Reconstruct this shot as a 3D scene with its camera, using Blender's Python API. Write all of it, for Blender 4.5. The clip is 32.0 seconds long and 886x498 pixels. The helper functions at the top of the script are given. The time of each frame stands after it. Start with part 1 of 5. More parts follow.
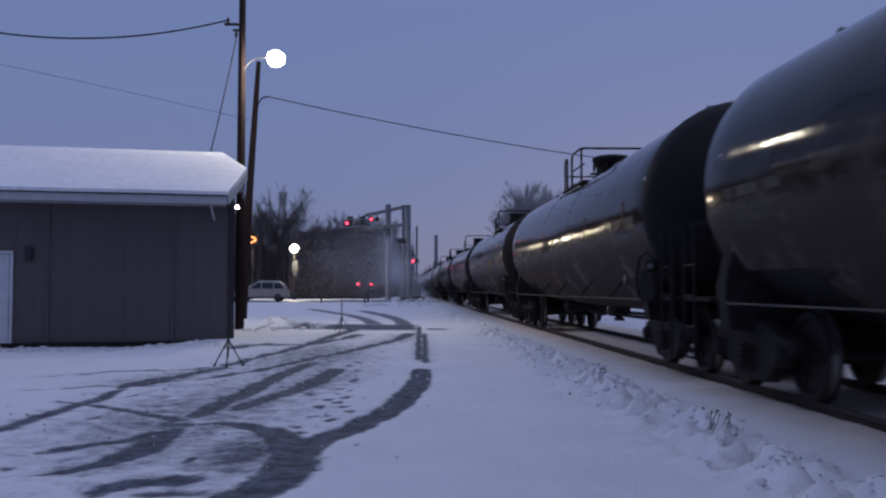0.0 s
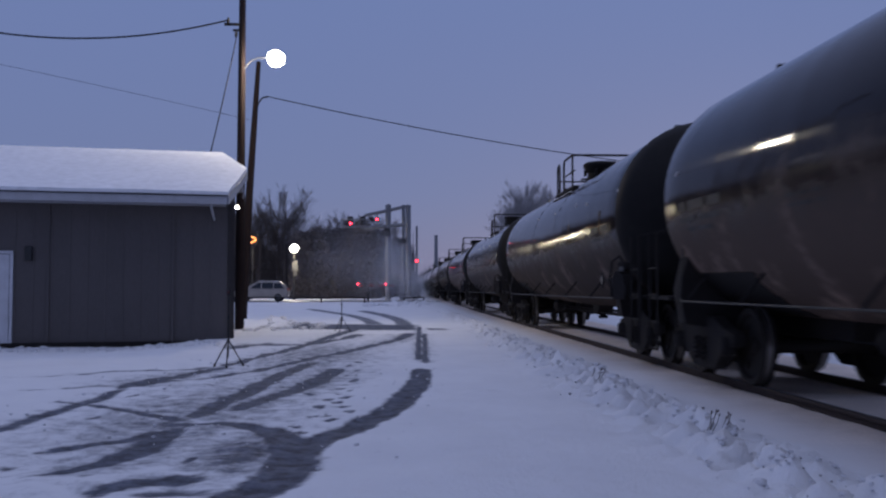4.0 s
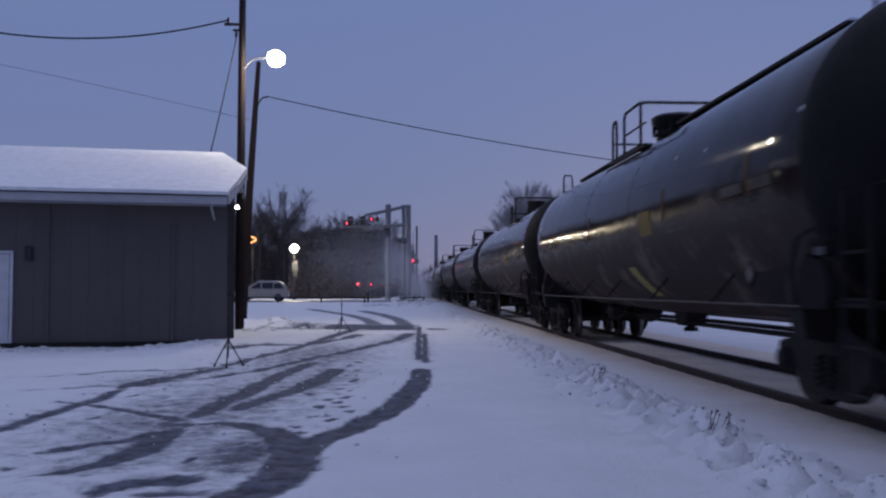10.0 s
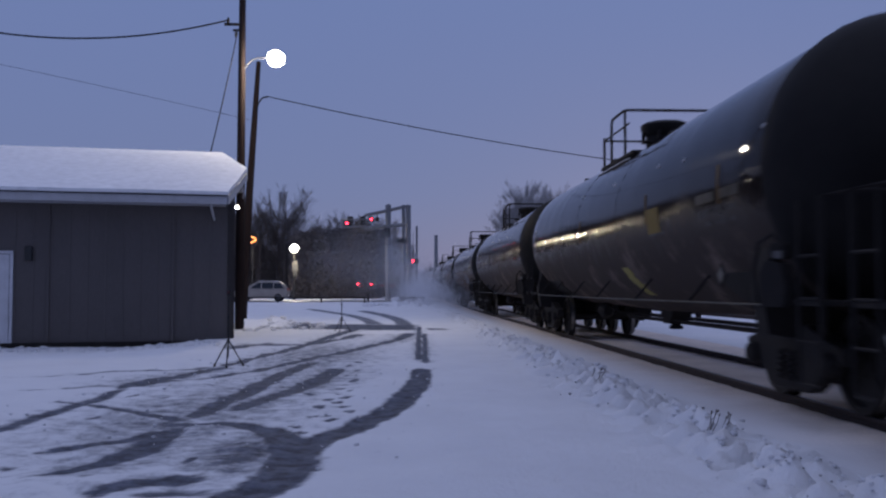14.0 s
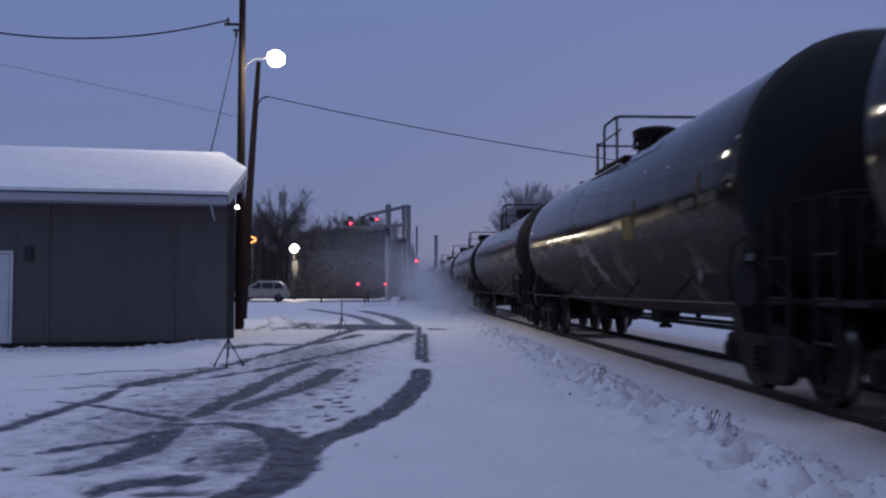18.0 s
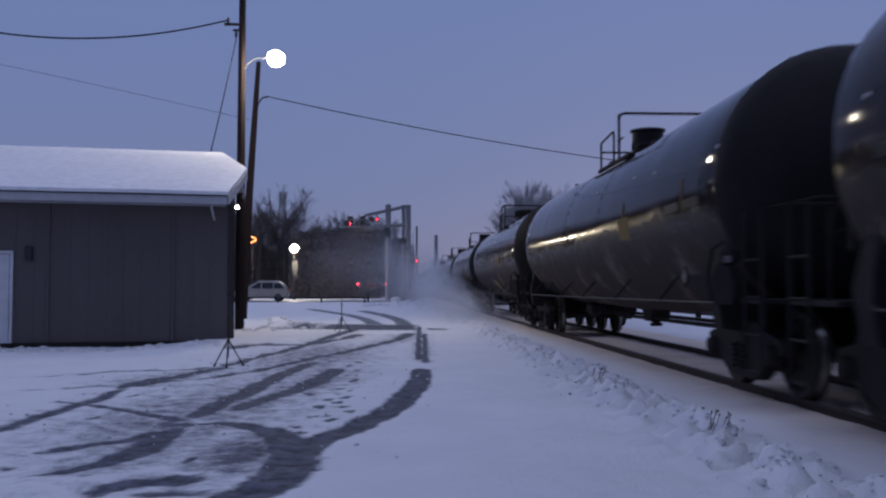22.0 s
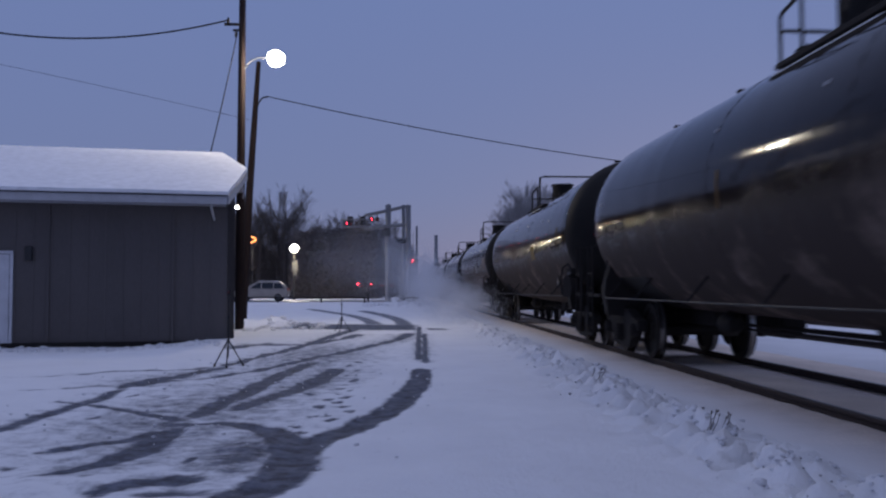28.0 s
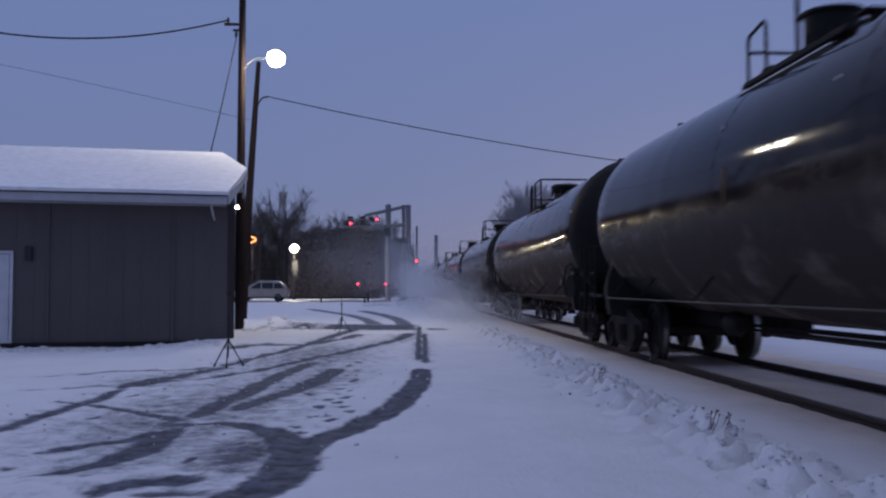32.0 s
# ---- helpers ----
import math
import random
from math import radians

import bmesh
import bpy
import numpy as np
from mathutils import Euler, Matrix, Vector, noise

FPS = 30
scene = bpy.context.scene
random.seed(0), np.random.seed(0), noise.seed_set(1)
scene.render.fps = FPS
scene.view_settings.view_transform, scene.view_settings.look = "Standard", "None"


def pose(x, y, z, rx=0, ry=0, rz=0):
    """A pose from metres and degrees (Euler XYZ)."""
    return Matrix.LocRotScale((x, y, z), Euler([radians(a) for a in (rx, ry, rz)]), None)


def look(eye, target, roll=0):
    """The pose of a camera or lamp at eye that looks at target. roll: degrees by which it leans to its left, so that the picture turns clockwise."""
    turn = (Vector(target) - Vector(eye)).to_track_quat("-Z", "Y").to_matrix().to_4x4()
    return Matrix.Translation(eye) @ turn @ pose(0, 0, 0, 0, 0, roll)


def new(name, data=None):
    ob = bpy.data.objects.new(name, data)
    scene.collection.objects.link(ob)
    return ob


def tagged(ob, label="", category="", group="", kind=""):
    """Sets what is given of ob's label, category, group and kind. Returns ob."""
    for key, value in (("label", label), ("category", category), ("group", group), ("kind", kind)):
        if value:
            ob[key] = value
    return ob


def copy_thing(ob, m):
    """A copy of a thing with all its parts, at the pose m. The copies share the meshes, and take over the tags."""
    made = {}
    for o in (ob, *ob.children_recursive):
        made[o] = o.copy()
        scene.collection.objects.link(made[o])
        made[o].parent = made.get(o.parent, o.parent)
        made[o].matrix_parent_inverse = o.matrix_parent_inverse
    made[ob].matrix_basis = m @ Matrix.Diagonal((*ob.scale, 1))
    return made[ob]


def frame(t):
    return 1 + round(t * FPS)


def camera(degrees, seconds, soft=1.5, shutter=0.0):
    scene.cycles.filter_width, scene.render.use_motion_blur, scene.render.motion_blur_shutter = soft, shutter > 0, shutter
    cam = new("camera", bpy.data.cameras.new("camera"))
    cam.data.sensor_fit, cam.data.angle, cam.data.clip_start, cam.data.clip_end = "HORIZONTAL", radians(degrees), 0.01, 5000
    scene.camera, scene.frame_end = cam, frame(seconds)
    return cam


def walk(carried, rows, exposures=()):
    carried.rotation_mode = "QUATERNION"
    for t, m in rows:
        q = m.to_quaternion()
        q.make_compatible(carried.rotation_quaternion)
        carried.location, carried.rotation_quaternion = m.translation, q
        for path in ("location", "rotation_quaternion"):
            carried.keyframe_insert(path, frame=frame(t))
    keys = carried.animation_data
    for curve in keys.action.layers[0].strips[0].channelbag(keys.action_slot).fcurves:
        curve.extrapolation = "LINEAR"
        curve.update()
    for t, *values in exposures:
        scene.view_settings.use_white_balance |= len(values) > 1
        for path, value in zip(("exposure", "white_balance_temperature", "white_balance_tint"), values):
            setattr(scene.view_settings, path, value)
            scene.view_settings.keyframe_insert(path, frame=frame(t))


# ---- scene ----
cam = camera(51.28, 32.0, soft=2.3, shutter=0.35)
HERE = pose(0, 0, 1.25, 92.455, 0, -2.665)
walk(cam, [(0.0, HERE), (32.0, HERE)])

# ---- sky and large lights ----
EXPOSURE = 0.0
scene.view_settings.exposure = EXPOSURE
world = bpy.data.worlds.new("dusk_sky")
scene.world = world
world.use_nodes = True
wn, wl = world.node_tree.nodes, world.node_tree.links
wn.clear()
w_out = wn.new("ShaderNodeOutputWorld")
w_add = wn.new("ShaderNodeAddShader")
w_sky = wn.new("ShaderNodeTexSky")
w_sky.sky_type = "NISHITA"
w_sky.sun_disc = False
w_sky.sun_elevation = radians(2.0)
w_sky.sun_rotation = radians(20.0)
w_sky.ozone_density = 4.0
w_b1 = wn.new("ShaderNodeBackground")
w_b1.inputs["Strength"].default_value = 0.012
w_b2 = wn.new("ShaderNodeBackground")
w_b2.inputs["Strength"].default_value = 1.0
w_co = wn.new("ShaderNodeTexCoord")
w_sep = wn.new("ShaderNodeSeparateXYZ")
w_noi = wn.new("ShaderNodeTexNoise")
w_noi.inputs["Scale"].default_value = 2.2
w_noi.inputs["Detail"].default_value = 4
w_mul = wn.new("ShaderNodeMath")
w_mul.operation = "MULTIPLY_ADD"
w_mul.inputs[1].default_value = 0.10
w_rmp = wn.new("ShaderNodeValToRGB")
cr = w_rmp.color_ramp
cr.elements[0].position, cr.elements[0].color = 0.0, (0.180, 0.192, 0.320, 1)
cr.elements[1].position, cr.elements[1].color = 1.0, (0.345, 0.390, 0.630, 1)
e = cr.elements.new(0.14)
e.color = (0.159, 0.195, 0.367, 1)
e = cr.elements.new(0.40)
e.color = (0.147, 0.200, 0.408, 1)
wl.new(w_co.outputs["Generated"], w_sep.inputs[0])
wl.new(w_co.outputs["Generated"], w_noi.inputs["Vector"])
wl.new(w_noi.outputs["Fac"], w_mul.inputs[0])
wl.new(w_sep.outputs["Z"], w_mul.inputs[2])
wl.new(w_mul.outputs[0], w_rmp.inputs["Fac"])
wl.new(w_rmp.outputs["Color"], w_b2.inputs["Color"])
wl.new(w_sky.outputs["Color"], w_b1.inputs["Color"])
wl.new(w_b1.outputs[0], w_add.inputs[0])
wl.new(w_b2.outputs[0], w_add.inputs[1])
wl.new(w_add.outputs[0], w_out.inputs["Surface"])

sun = new("sun", bpy.data.lights.new("sun", "SUN"))
sun.data.energy = 0.06
sun.data.angle = radians(40)
sun.data.color = (0.80, 0.82, 1.0)
sun.matrix_world = look((0, 0, 60), (-6, 20, 0))


def lamp_light(name, at, watts, radius, colour):
    lamp = new(name, bpy.data.lights.new(name, "POINT"))
    lamp.data.energy, lamp.data.shadow_soft_size, lamp.data.color = watts, radius, colour
    lamp.location = at
    return lamp


lamp_light("yard_light_glow", (-3.93, 29.42, 8.22), 560, 0.1, (1.0, 0.86, 0.66))
lamp_light("globe_light_glow", (-10.8, 93.6, 5.1), 1100, 0.30, (1.0, 0.86, 0.64))
lamp_light("corner_light_glow", (-4.02, 24.0, 3.40), 1.2, 0.05, (1.0, 0.90, 0.75))


# ---- materials ----
def material(name, colour, rough=0.6, metal=0.0, dark=None, scale=3.0, fine=40.0, bump=0.15, depth=0.01, mix=0.5, vary=0.0, coat=0.0, rough_to=None, stretch=(1, 1, 1), gloss=0.5):
    """A surface with stains at one scale, grain at another, and fine relief."""
    m = bpy.data.materials.new(name)
    m.use_nodes = True
    n, l = m.node_tree.nodes, m.node_tree.links
    b = n["Principled BSDF"]
    tc = n.new("ShaderNodeTexCoord")
    mp = n.new("ShaderNodeMapping")
    mp.inputs["Scale"].default_value = stretch
    big, small = n.new("ShaderNodeTexNoise"), n.new("ShaderNodeTexNoise")
    big.inputs["Scale"].default_value, big.inputs["Detail"].default_value = scale, 6
    big.inputs["Roughness"].default_value = 0.65
    small.inputs["Scale"].default_value, small.inputs["Detail"].default_value = fine, 4
    l.new(tc.outputs["Object"], mp.inputs["Vector"])
    for t in (big, small):
        l.new(mp.outputs["Vector"], t.inputs["Vector"])
    rmp = n.new("ShaderNodeValToRGB")
    rmp.color_ramp.elements[0].position, rmp.color_ramp.elements[1].position = 0.38, 0.66
    mixed = n.new("ShaderNodeMix")
    mixed.data_type = "RGBA"
    mixed.inputs[6].default_value = (*colour, 1)
    mixed.inputs[7].default_value = (*(dark or [c * 0.6 for c in colour]), 1)
    fac = n.new("ShaderNodeMath")
    fac.operation = "MULTIPLY"
    fac.inputs[1].default_value = mix
    l.new(big.outputs["Fac"], rmp.inputs["Fac"])
    l.new(rmp.outputs["Color"], fac.inputs[0])
    l.new(fac.outputs[0], mixed.inputs[0])
    last = mixed.outputs[2]
    hsv = n.new("ShaderNodeHueSaturation")
    val = n.new("ShaderNodeMapRange")
    val.inputs["To Min"].default_value, val.inputs["To Max"].default_value = 0.8, 1.2
    l.new(small.outputs["Fac"], val.inputs["Value"])
    l.new(val.outputs["Result"], hsv.inputs["Value"])
    l.new(last, hsv.inputs["Color"])
    last = hsv.outputs["Color"]
    if vary:
        info = n.new("ShaderNodeObjectInfo")
        h2 = n.new("ShaderNodeHueSaturation")
        v2 = n.new("ShaderNodeMapRange")
        v2.inputs["To Min"].default_value, v2.inputs["To Max"].default_value = 1 - vary, 1 + vary
        l.new(info.outputs["Random"], v2.inputs["Value"])
        l.new(v2.outputs["Result"], h2.inputs["Value"])
        l.new(last, h2.inputs["Color"])
        last = h2.outputs["Color"]
    l.new(last, b.inputs["Base Color"])
    b.inputs["Metallic"].default_value = metal
    if rough_to is None:
        b.inputs["Roughness"].default_value = rough
    else:
        rr = n.new("ShaderNodeMapRange")
        rr.inputs["To Min"].default_value, rr.inputs["To Max"].default_value = rough, rough_to
        l.new(rmp.outputs["Color"], rr.inputs["Value"])
        l.new(rr.outputs["Result"], b.inputs["Roughness"])
    b.inputs["Coat Weight"].default_value = coat
    b.inputs["Specular IOR Level"].default_value = gloss
    bp = n.new("ShaderNodeBump")
    bp.inputs["Strength"].default_value, bp.inputs["Distance"].default_value = bump, depth
    l.new(small.outputs["Fac"], bp.inputs["Height"])
    l.new(bp.outputs["Normal"], b.inputs["Normal"])
    return m


def glowing(name, colour, strength):
    m = bpy.data.materials.new(name)
    m.use_nodes = True
    b = m.node_tree.nodes["Principled BSDF"]
    b.inputs["Base Color"].default_value = (*colour, 1)
    b.inputs["Emission Color"].default_value = (*colour, 1)
    b.inputs["Emission Strength"].default_value = strength
    return m


def glassy(name, colour, rough=0.05):
    m = bpy.data.materials.new(name)
    m.use_nodes = True
    b = m.node_tree.nodes["Principled BSDF"]
    b.inputs["Base Color"].default_value = (*colour, 1)
    b.inputs["Roughness"].default_value = rough
    b.inputs["IOR"].default_value = 1.5
    return m


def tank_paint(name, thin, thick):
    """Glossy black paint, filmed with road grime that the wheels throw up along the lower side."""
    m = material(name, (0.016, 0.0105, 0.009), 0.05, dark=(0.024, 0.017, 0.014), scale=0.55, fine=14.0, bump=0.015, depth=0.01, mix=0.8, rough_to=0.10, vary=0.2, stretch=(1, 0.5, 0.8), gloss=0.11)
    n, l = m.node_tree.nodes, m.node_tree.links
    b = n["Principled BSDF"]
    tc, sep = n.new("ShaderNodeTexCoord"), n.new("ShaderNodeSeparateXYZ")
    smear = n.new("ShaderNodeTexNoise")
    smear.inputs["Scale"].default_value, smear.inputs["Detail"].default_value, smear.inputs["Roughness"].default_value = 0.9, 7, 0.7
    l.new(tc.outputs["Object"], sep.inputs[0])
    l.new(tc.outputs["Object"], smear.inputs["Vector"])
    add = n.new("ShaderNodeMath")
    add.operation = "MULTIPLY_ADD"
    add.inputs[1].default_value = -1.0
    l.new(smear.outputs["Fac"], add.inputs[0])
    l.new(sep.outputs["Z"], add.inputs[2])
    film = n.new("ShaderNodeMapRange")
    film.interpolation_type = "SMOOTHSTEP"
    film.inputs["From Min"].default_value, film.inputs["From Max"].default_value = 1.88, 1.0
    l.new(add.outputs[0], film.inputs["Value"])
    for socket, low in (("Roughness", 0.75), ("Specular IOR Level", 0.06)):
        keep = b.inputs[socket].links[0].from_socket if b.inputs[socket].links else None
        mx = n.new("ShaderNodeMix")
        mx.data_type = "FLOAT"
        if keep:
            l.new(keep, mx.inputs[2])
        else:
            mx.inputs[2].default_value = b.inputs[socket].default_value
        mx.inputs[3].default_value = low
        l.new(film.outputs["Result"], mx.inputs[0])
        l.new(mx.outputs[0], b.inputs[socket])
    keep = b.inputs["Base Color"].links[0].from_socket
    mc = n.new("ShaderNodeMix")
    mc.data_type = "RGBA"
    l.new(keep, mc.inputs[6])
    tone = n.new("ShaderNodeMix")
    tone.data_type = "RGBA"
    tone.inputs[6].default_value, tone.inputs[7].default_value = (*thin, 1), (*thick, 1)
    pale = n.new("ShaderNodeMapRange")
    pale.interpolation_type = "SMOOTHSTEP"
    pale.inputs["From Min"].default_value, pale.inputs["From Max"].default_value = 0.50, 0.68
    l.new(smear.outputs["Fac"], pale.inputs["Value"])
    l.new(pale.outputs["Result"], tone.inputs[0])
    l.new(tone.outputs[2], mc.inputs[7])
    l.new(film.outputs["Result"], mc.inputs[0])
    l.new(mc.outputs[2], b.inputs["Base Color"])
    dents = n.new("ShaderNodeTexNoise")
    dents.inputs["Scale"].default_value, dents.inputs["Detail"].default_value = 1.0, 2
    along = n.new("ShaderNodeMapping")
    along.inputs["Scale"].default_value = (0.12, 1.3, 0.12)
    l.new(tc.outputs["Object"], along.inputs["Vector"])
    l.new(along.outputs["Vector"], dents.inputs["Vector"])
    wave = n.new("ShaderNodeBump")
    wave.inputs["Strength"].default_value, wave.inputs["Distance"].default_value = 0.22, 0.05
    l.new(dents.outputs["Fac"], wave.inputs["Height"])
    l.new(wave.outputs["Normal"], b.inputs["Normal"].links[0].from_node.inputs["Normal"])
    return m


def yard_snow():
    """Snow worn to slush by wheels and feet, and shade painted in the bank's hollows; the mesh says where."""
    m = bpy.data.materials.new("yard_snow")
    m.use_nodes = True
    n, l = m.node_tree.nodes, m.node_tree.links
    b = n["Principled BSDF"]
    geo = n.new("ShaderNodeNewGeometry")
    att = n.new("ShaderNodeAttribute")
    att.attribute_name = "wear_and_shade"
    rough, grain, broad, lumps = (n.new("ShaderNodeTexNoise") for _ in range(4))
    for q, scale, detail, r in ((rough, 4.4, 8, 0.72), (grain, 28.0, 5, 0.6), (broad, 0.6, 5, 0.6), (lumps, 7.0, 6, 0.65)):
        q.inputs["Scale"].default_value, q.inputs["Detail"].default_value, q.inputs["Roughness"].default_value = scale, detail, r
        l.new(geo.outputs["Position"], q.inputs["Vector"])
    add = n.new("ShaderNodeMath")
    add.operation = "MULTIPLY_ADD"
    add.inputs[1].default_value = 0.9
    l.new(rough.outputs["Fac"], add.inputs[0])
    l.new(att.outputs["Fac"], add.inputs[2])
    worn = n.new("ShaderNodeMapRange")
    worn.interpolation_type = "SMOOTHSTEP"
    worn.inputs["From Min"].default_value, worn.inputs["From Max"].default_value = 0.68, 1.10
    l.new(add.outputs[0], worn.inputs["Value"])
    wet, clean, both = (n.new("ShaderNodeMix") for _ in range(3))
    for q in (wet, clean, both):
        q.data_type = "RGBA"
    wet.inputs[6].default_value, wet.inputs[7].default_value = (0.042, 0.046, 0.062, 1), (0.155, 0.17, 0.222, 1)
    clean.inputs[6].default_value, clean.inputs[7].default_value = (0.72, 0.72, 0.742, 1), (0.91, 0.91, 0.917, 1)
    mottle = n.new("ShaderNodeMapRange")
    mottle.inputs["From Min"].default_value, mottle.inputs["From Max"].default_value = 0.36, 0.68
    l.new(lumps.outputs["Fac"], mottle.inputs["Value"])
    l.new(mottle.outputs["Result"], wet.inputs[0])
    b.inputs["Specular IOR Level"].default_value = 0.2
    l.new(broad.outputs["Fac"], clean.inputs[0])
    l.new(clean.outputs[2], both.inputs[6])
    l.new(wet.outputs[2], both.inputs[7])
    l.new(worn.outputs["Result"], both.inputs[0])
    l.new(both.outputs[2], b.inputs["Base Color"])
    rg = n.new("ShaderNodeMapRange")
    rg.inputs["To Min"].default_value, rg.inputs["To Max"].default_value = 0.82, 0.72
    l.new(worn.outputs["Result"], rg.inputs["Value"])
    l.new(rg.outputs["Result"], b.inputs["Roughness"])
    sum_ = n.new("ShaderNodeMath")
    sum_.operation = "MULTIPLY_ADD"
    sum_.inputs[1].default_value = 0.35
    l.new(grain.outputs["Fac"], sum_.inputs[0])
    l.new(lumps.outputs["Fac"], sum_.inputs[2])
    bp = n.new("ShaderNodeBump")
    bp.inputs["Strength"].default_value, bp.inputs["Distance"].default_value = 0.65, 0.045
    l.new(sum_.outputs[0], bp.inputs["Height"])
    l.new(bp.outputs["Normal"], b.inputs["Normal"])
    return m


YARD = yard_snow()
ROOF_SNOW = material("roof_snow", (0.84, 0.84, 0.86), 0.7, dark=(0.78, 0.78, 0.8), scale=0.8, fine=5.0, bump=0.12, depth=0.03)
WET = material("wet_asphalt", (0.05, 0.05, 0.052), 0.28, dark=(0.09, 0.09, 0.095), scale=1.2, fine=60.0, bump=0.3, rough_to=0.5)
CLOD = material("snow_clod", (0.78, 0.79, 0.82), 0.8, dark=(0.60, 0.59, 0.60), scale=6.0, fine=30.0, bump=0.5, depth=0.02, mix=0.7, vary=0.1)
CRUMB = material("dirt_crumb", (0.075, 0.07, 0.085), 0.9, dark=(0.10, 0.09, 0.09), scale=6.0, fine=30.0, bump=0.4, vary=0.2)
SHOULDER = material("dirty_snow", (0.86, 0.745, 0.645), 0.85, dark=(0.68, 0.575, 0.485), scale=1.1, fine=30.0, bump=0.4, depth=0.015, mix=0.9)
sn, sl = SHOULDER.node_tree.nodes, SHOULDER.node_tree.links
s_att, s_mix = sn.new("ShaderNodeAttribute"), sn.new("ShaderNodeMix")
s_att.attribute_name = "grime"
s_mix.data_type = "RGBA"
s_mix.inputs[6].default_value = (0.82, 0.82, 0.84, 1)
sl.new(sn["Principled BSDF"].inputs["Base Color"].links[0].from_socket, s_mix.inputs[7])
sl.new(s_att.outputs["Fac"], s_mix.inputs[0])
sl.new(s_mix.outputs[2], sn["Principled BSDF"].inputs["Base Color"])
RAIL = material("rail_steel", (0.042, 0.032, 0.030), 0.75, dark=(0.062, 0.042, 0.036), scale=5.0, fine=60.0, gloss=0.2)
RAILHEAD = material("worn_rail_head", (0.10, 0.092, 0.09), 0.5, 0.6, scale=4.0, fine=70.0, bump=0.08)
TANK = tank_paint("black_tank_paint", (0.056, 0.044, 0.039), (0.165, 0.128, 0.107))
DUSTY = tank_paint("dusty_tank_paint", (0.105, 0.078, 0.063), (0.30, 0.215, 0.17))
ENDBLACK = material("black_paint_and_end_shade", (0.010, 0.009, 0.009), 0.6, dark=(0.022, 0.020, 0.018), scale=1.2, fine=20.0, bump=0.1, gloss=0.15)
UNDER = material("grimy_steel", (0.020, 0.018, 0.018), 0.75, dark=(0.033, 0.028, 0.025), scale=3.0, fine=35.0, bump=0.3, gloss=0.12)
WHEEL = material("wheel_steel", (0.026, 0.023, 0.021), 0.6, 0.2, dark=(0.042, 0.034, 0.028), scale=4.0, fine=30.0, gloss=0.2)
TREAD = material("bright_tread", (0.35, 0.34, 0.33), 0.3, 0.9, scale=5.0, fine=40.0, bump=0.05)
PIPE = material("worn_pipe", (0.045, 0.042, 0.041), 0.55, 0.1, dark=(0.018, 0.016, 0.015), scale=2.0, fine=40.0, mix=0.9, gloss=0.25)
STENCIL = material("faded_white_stencil", (0.060, 0.057, 0.055), 0.4, dark=(0.016, 0.015, 0.014), scale=3.0, fine=30.0, bump=0.05, mix=0.9, gloss=0.08)
AMBER = material("amber_reflective_tape", (0.085, 0.042, 0.010), 0.5, dark=(0.03, 0.016, 0.008), scale=5.0, fine=40.0, bump=0.05, gloss=0.08)
YELLOW = material("yellow_patch_paint", (0.26, 0.22, 0.045), 0.5, dark=(0.18, 0.16, 0.05), scale=3.0, fine=30.0, bump=0.1, gloss=0.12)
PLACARD = material("placard_white", (0.085, 0.08, 0.08), 0.45, scale=4.0, fine=30.0, bump=0.05)
PANEL = material("pale_panel_paint", (0.20, 0.20, 0.205), 0.4, dark=(0.09, 0.088, 0.085), scale=3.0, fine=30.0, bump=0.05)
SIGNGREY = material("weathered_sign_back", (0.06, 0.06, 0.062), 0.6, 0.0, scale=3.0, fine=30.0, bump=0.05)
AMBERPANEL = material("amber_panel_paint", (0.18, 0.118, 0.024), 0.5, dark=(0.12, 0.08, 0.02), scale=3.0, fine=30.0, bump=0.08, mix=0.8, gloss=0.12)
PLACARD_RED = material("placard_red", (0.45, 0.05, 0.04), 0.45, scale=4.0, fine=30.0, bump=0.05)
SIDING = material("dark_metal_siding", (0.100, 0.086, 0.084), 0.6, 0.0, dark=(0.072, 0.063, 0.062), scale=0.9, fine=25.0, bump=0.12, vary=0.08, stretch=(1, 1, 0.3))
FASCIA = material("white_fascia_paint", (0.42, 0.42, 0.45), 0.55, dark=(0.30, 0.30, 0.31), scale=2.5, fine=30.0, bump=0.1)
DOORWHITE = material("white_door_paint", (0.62, 0.62, 0.66), 0.5, scale=1.5, fine=30.0, bump=0.08)
POLEWOOD = material("creosoted_pole_wood", (0.020, 0.014, 0.014), 0.9, dark=(0.034, 0.024, 0.023), scale=4.0, fine=50.0, bump=0.5, stretch=(1, 1, 0.12), gloss=0.08)
CABLE = material("black_cable", (0.012, 0.012, 0.016), 0.8, scale=8.0, fine=40.0, gloss=0.1)
GALV = material("galvanised_steel", (0.20, 0.205, 0.22), 0.45, 0.6, dark=(0.22, 0.22, 0.23), scale=3.0, fine=40.0)
BLACKMETAL = material("black_powder_coat", (0.02, 0.02, 0.022), 0.5, scale=5.0, fine=40.0)
BARK = material("winter_bark", (0.085, 0.072, 0.072), 0.95, dark=(0.06, 0.05, 0.05), scale=5.0, fine=40.0, bump=0.4)
HAZED = material("hazed_bark", (0.30, 0.29, 0.30), 0.95, dark=(0.20, 0.19, 0.20), scale=5.0, fine=40.0, bump=0.3)
NEEDLE = material("dark_evergreen", (0.10, 0.085, 0.083), 0.9, dark=(0.12, 0.10, 0.094), scale=1.0, fine=10.0, bump=0.2, vary=0.2)
RUSSET = material("russet_reflection_brush", (0.34, 0.125, 0.062), 0.9, dark=(0.20, 0.08, 0.045), scale=1.0, fine=10.0, bump=0.2, vary=0.2)
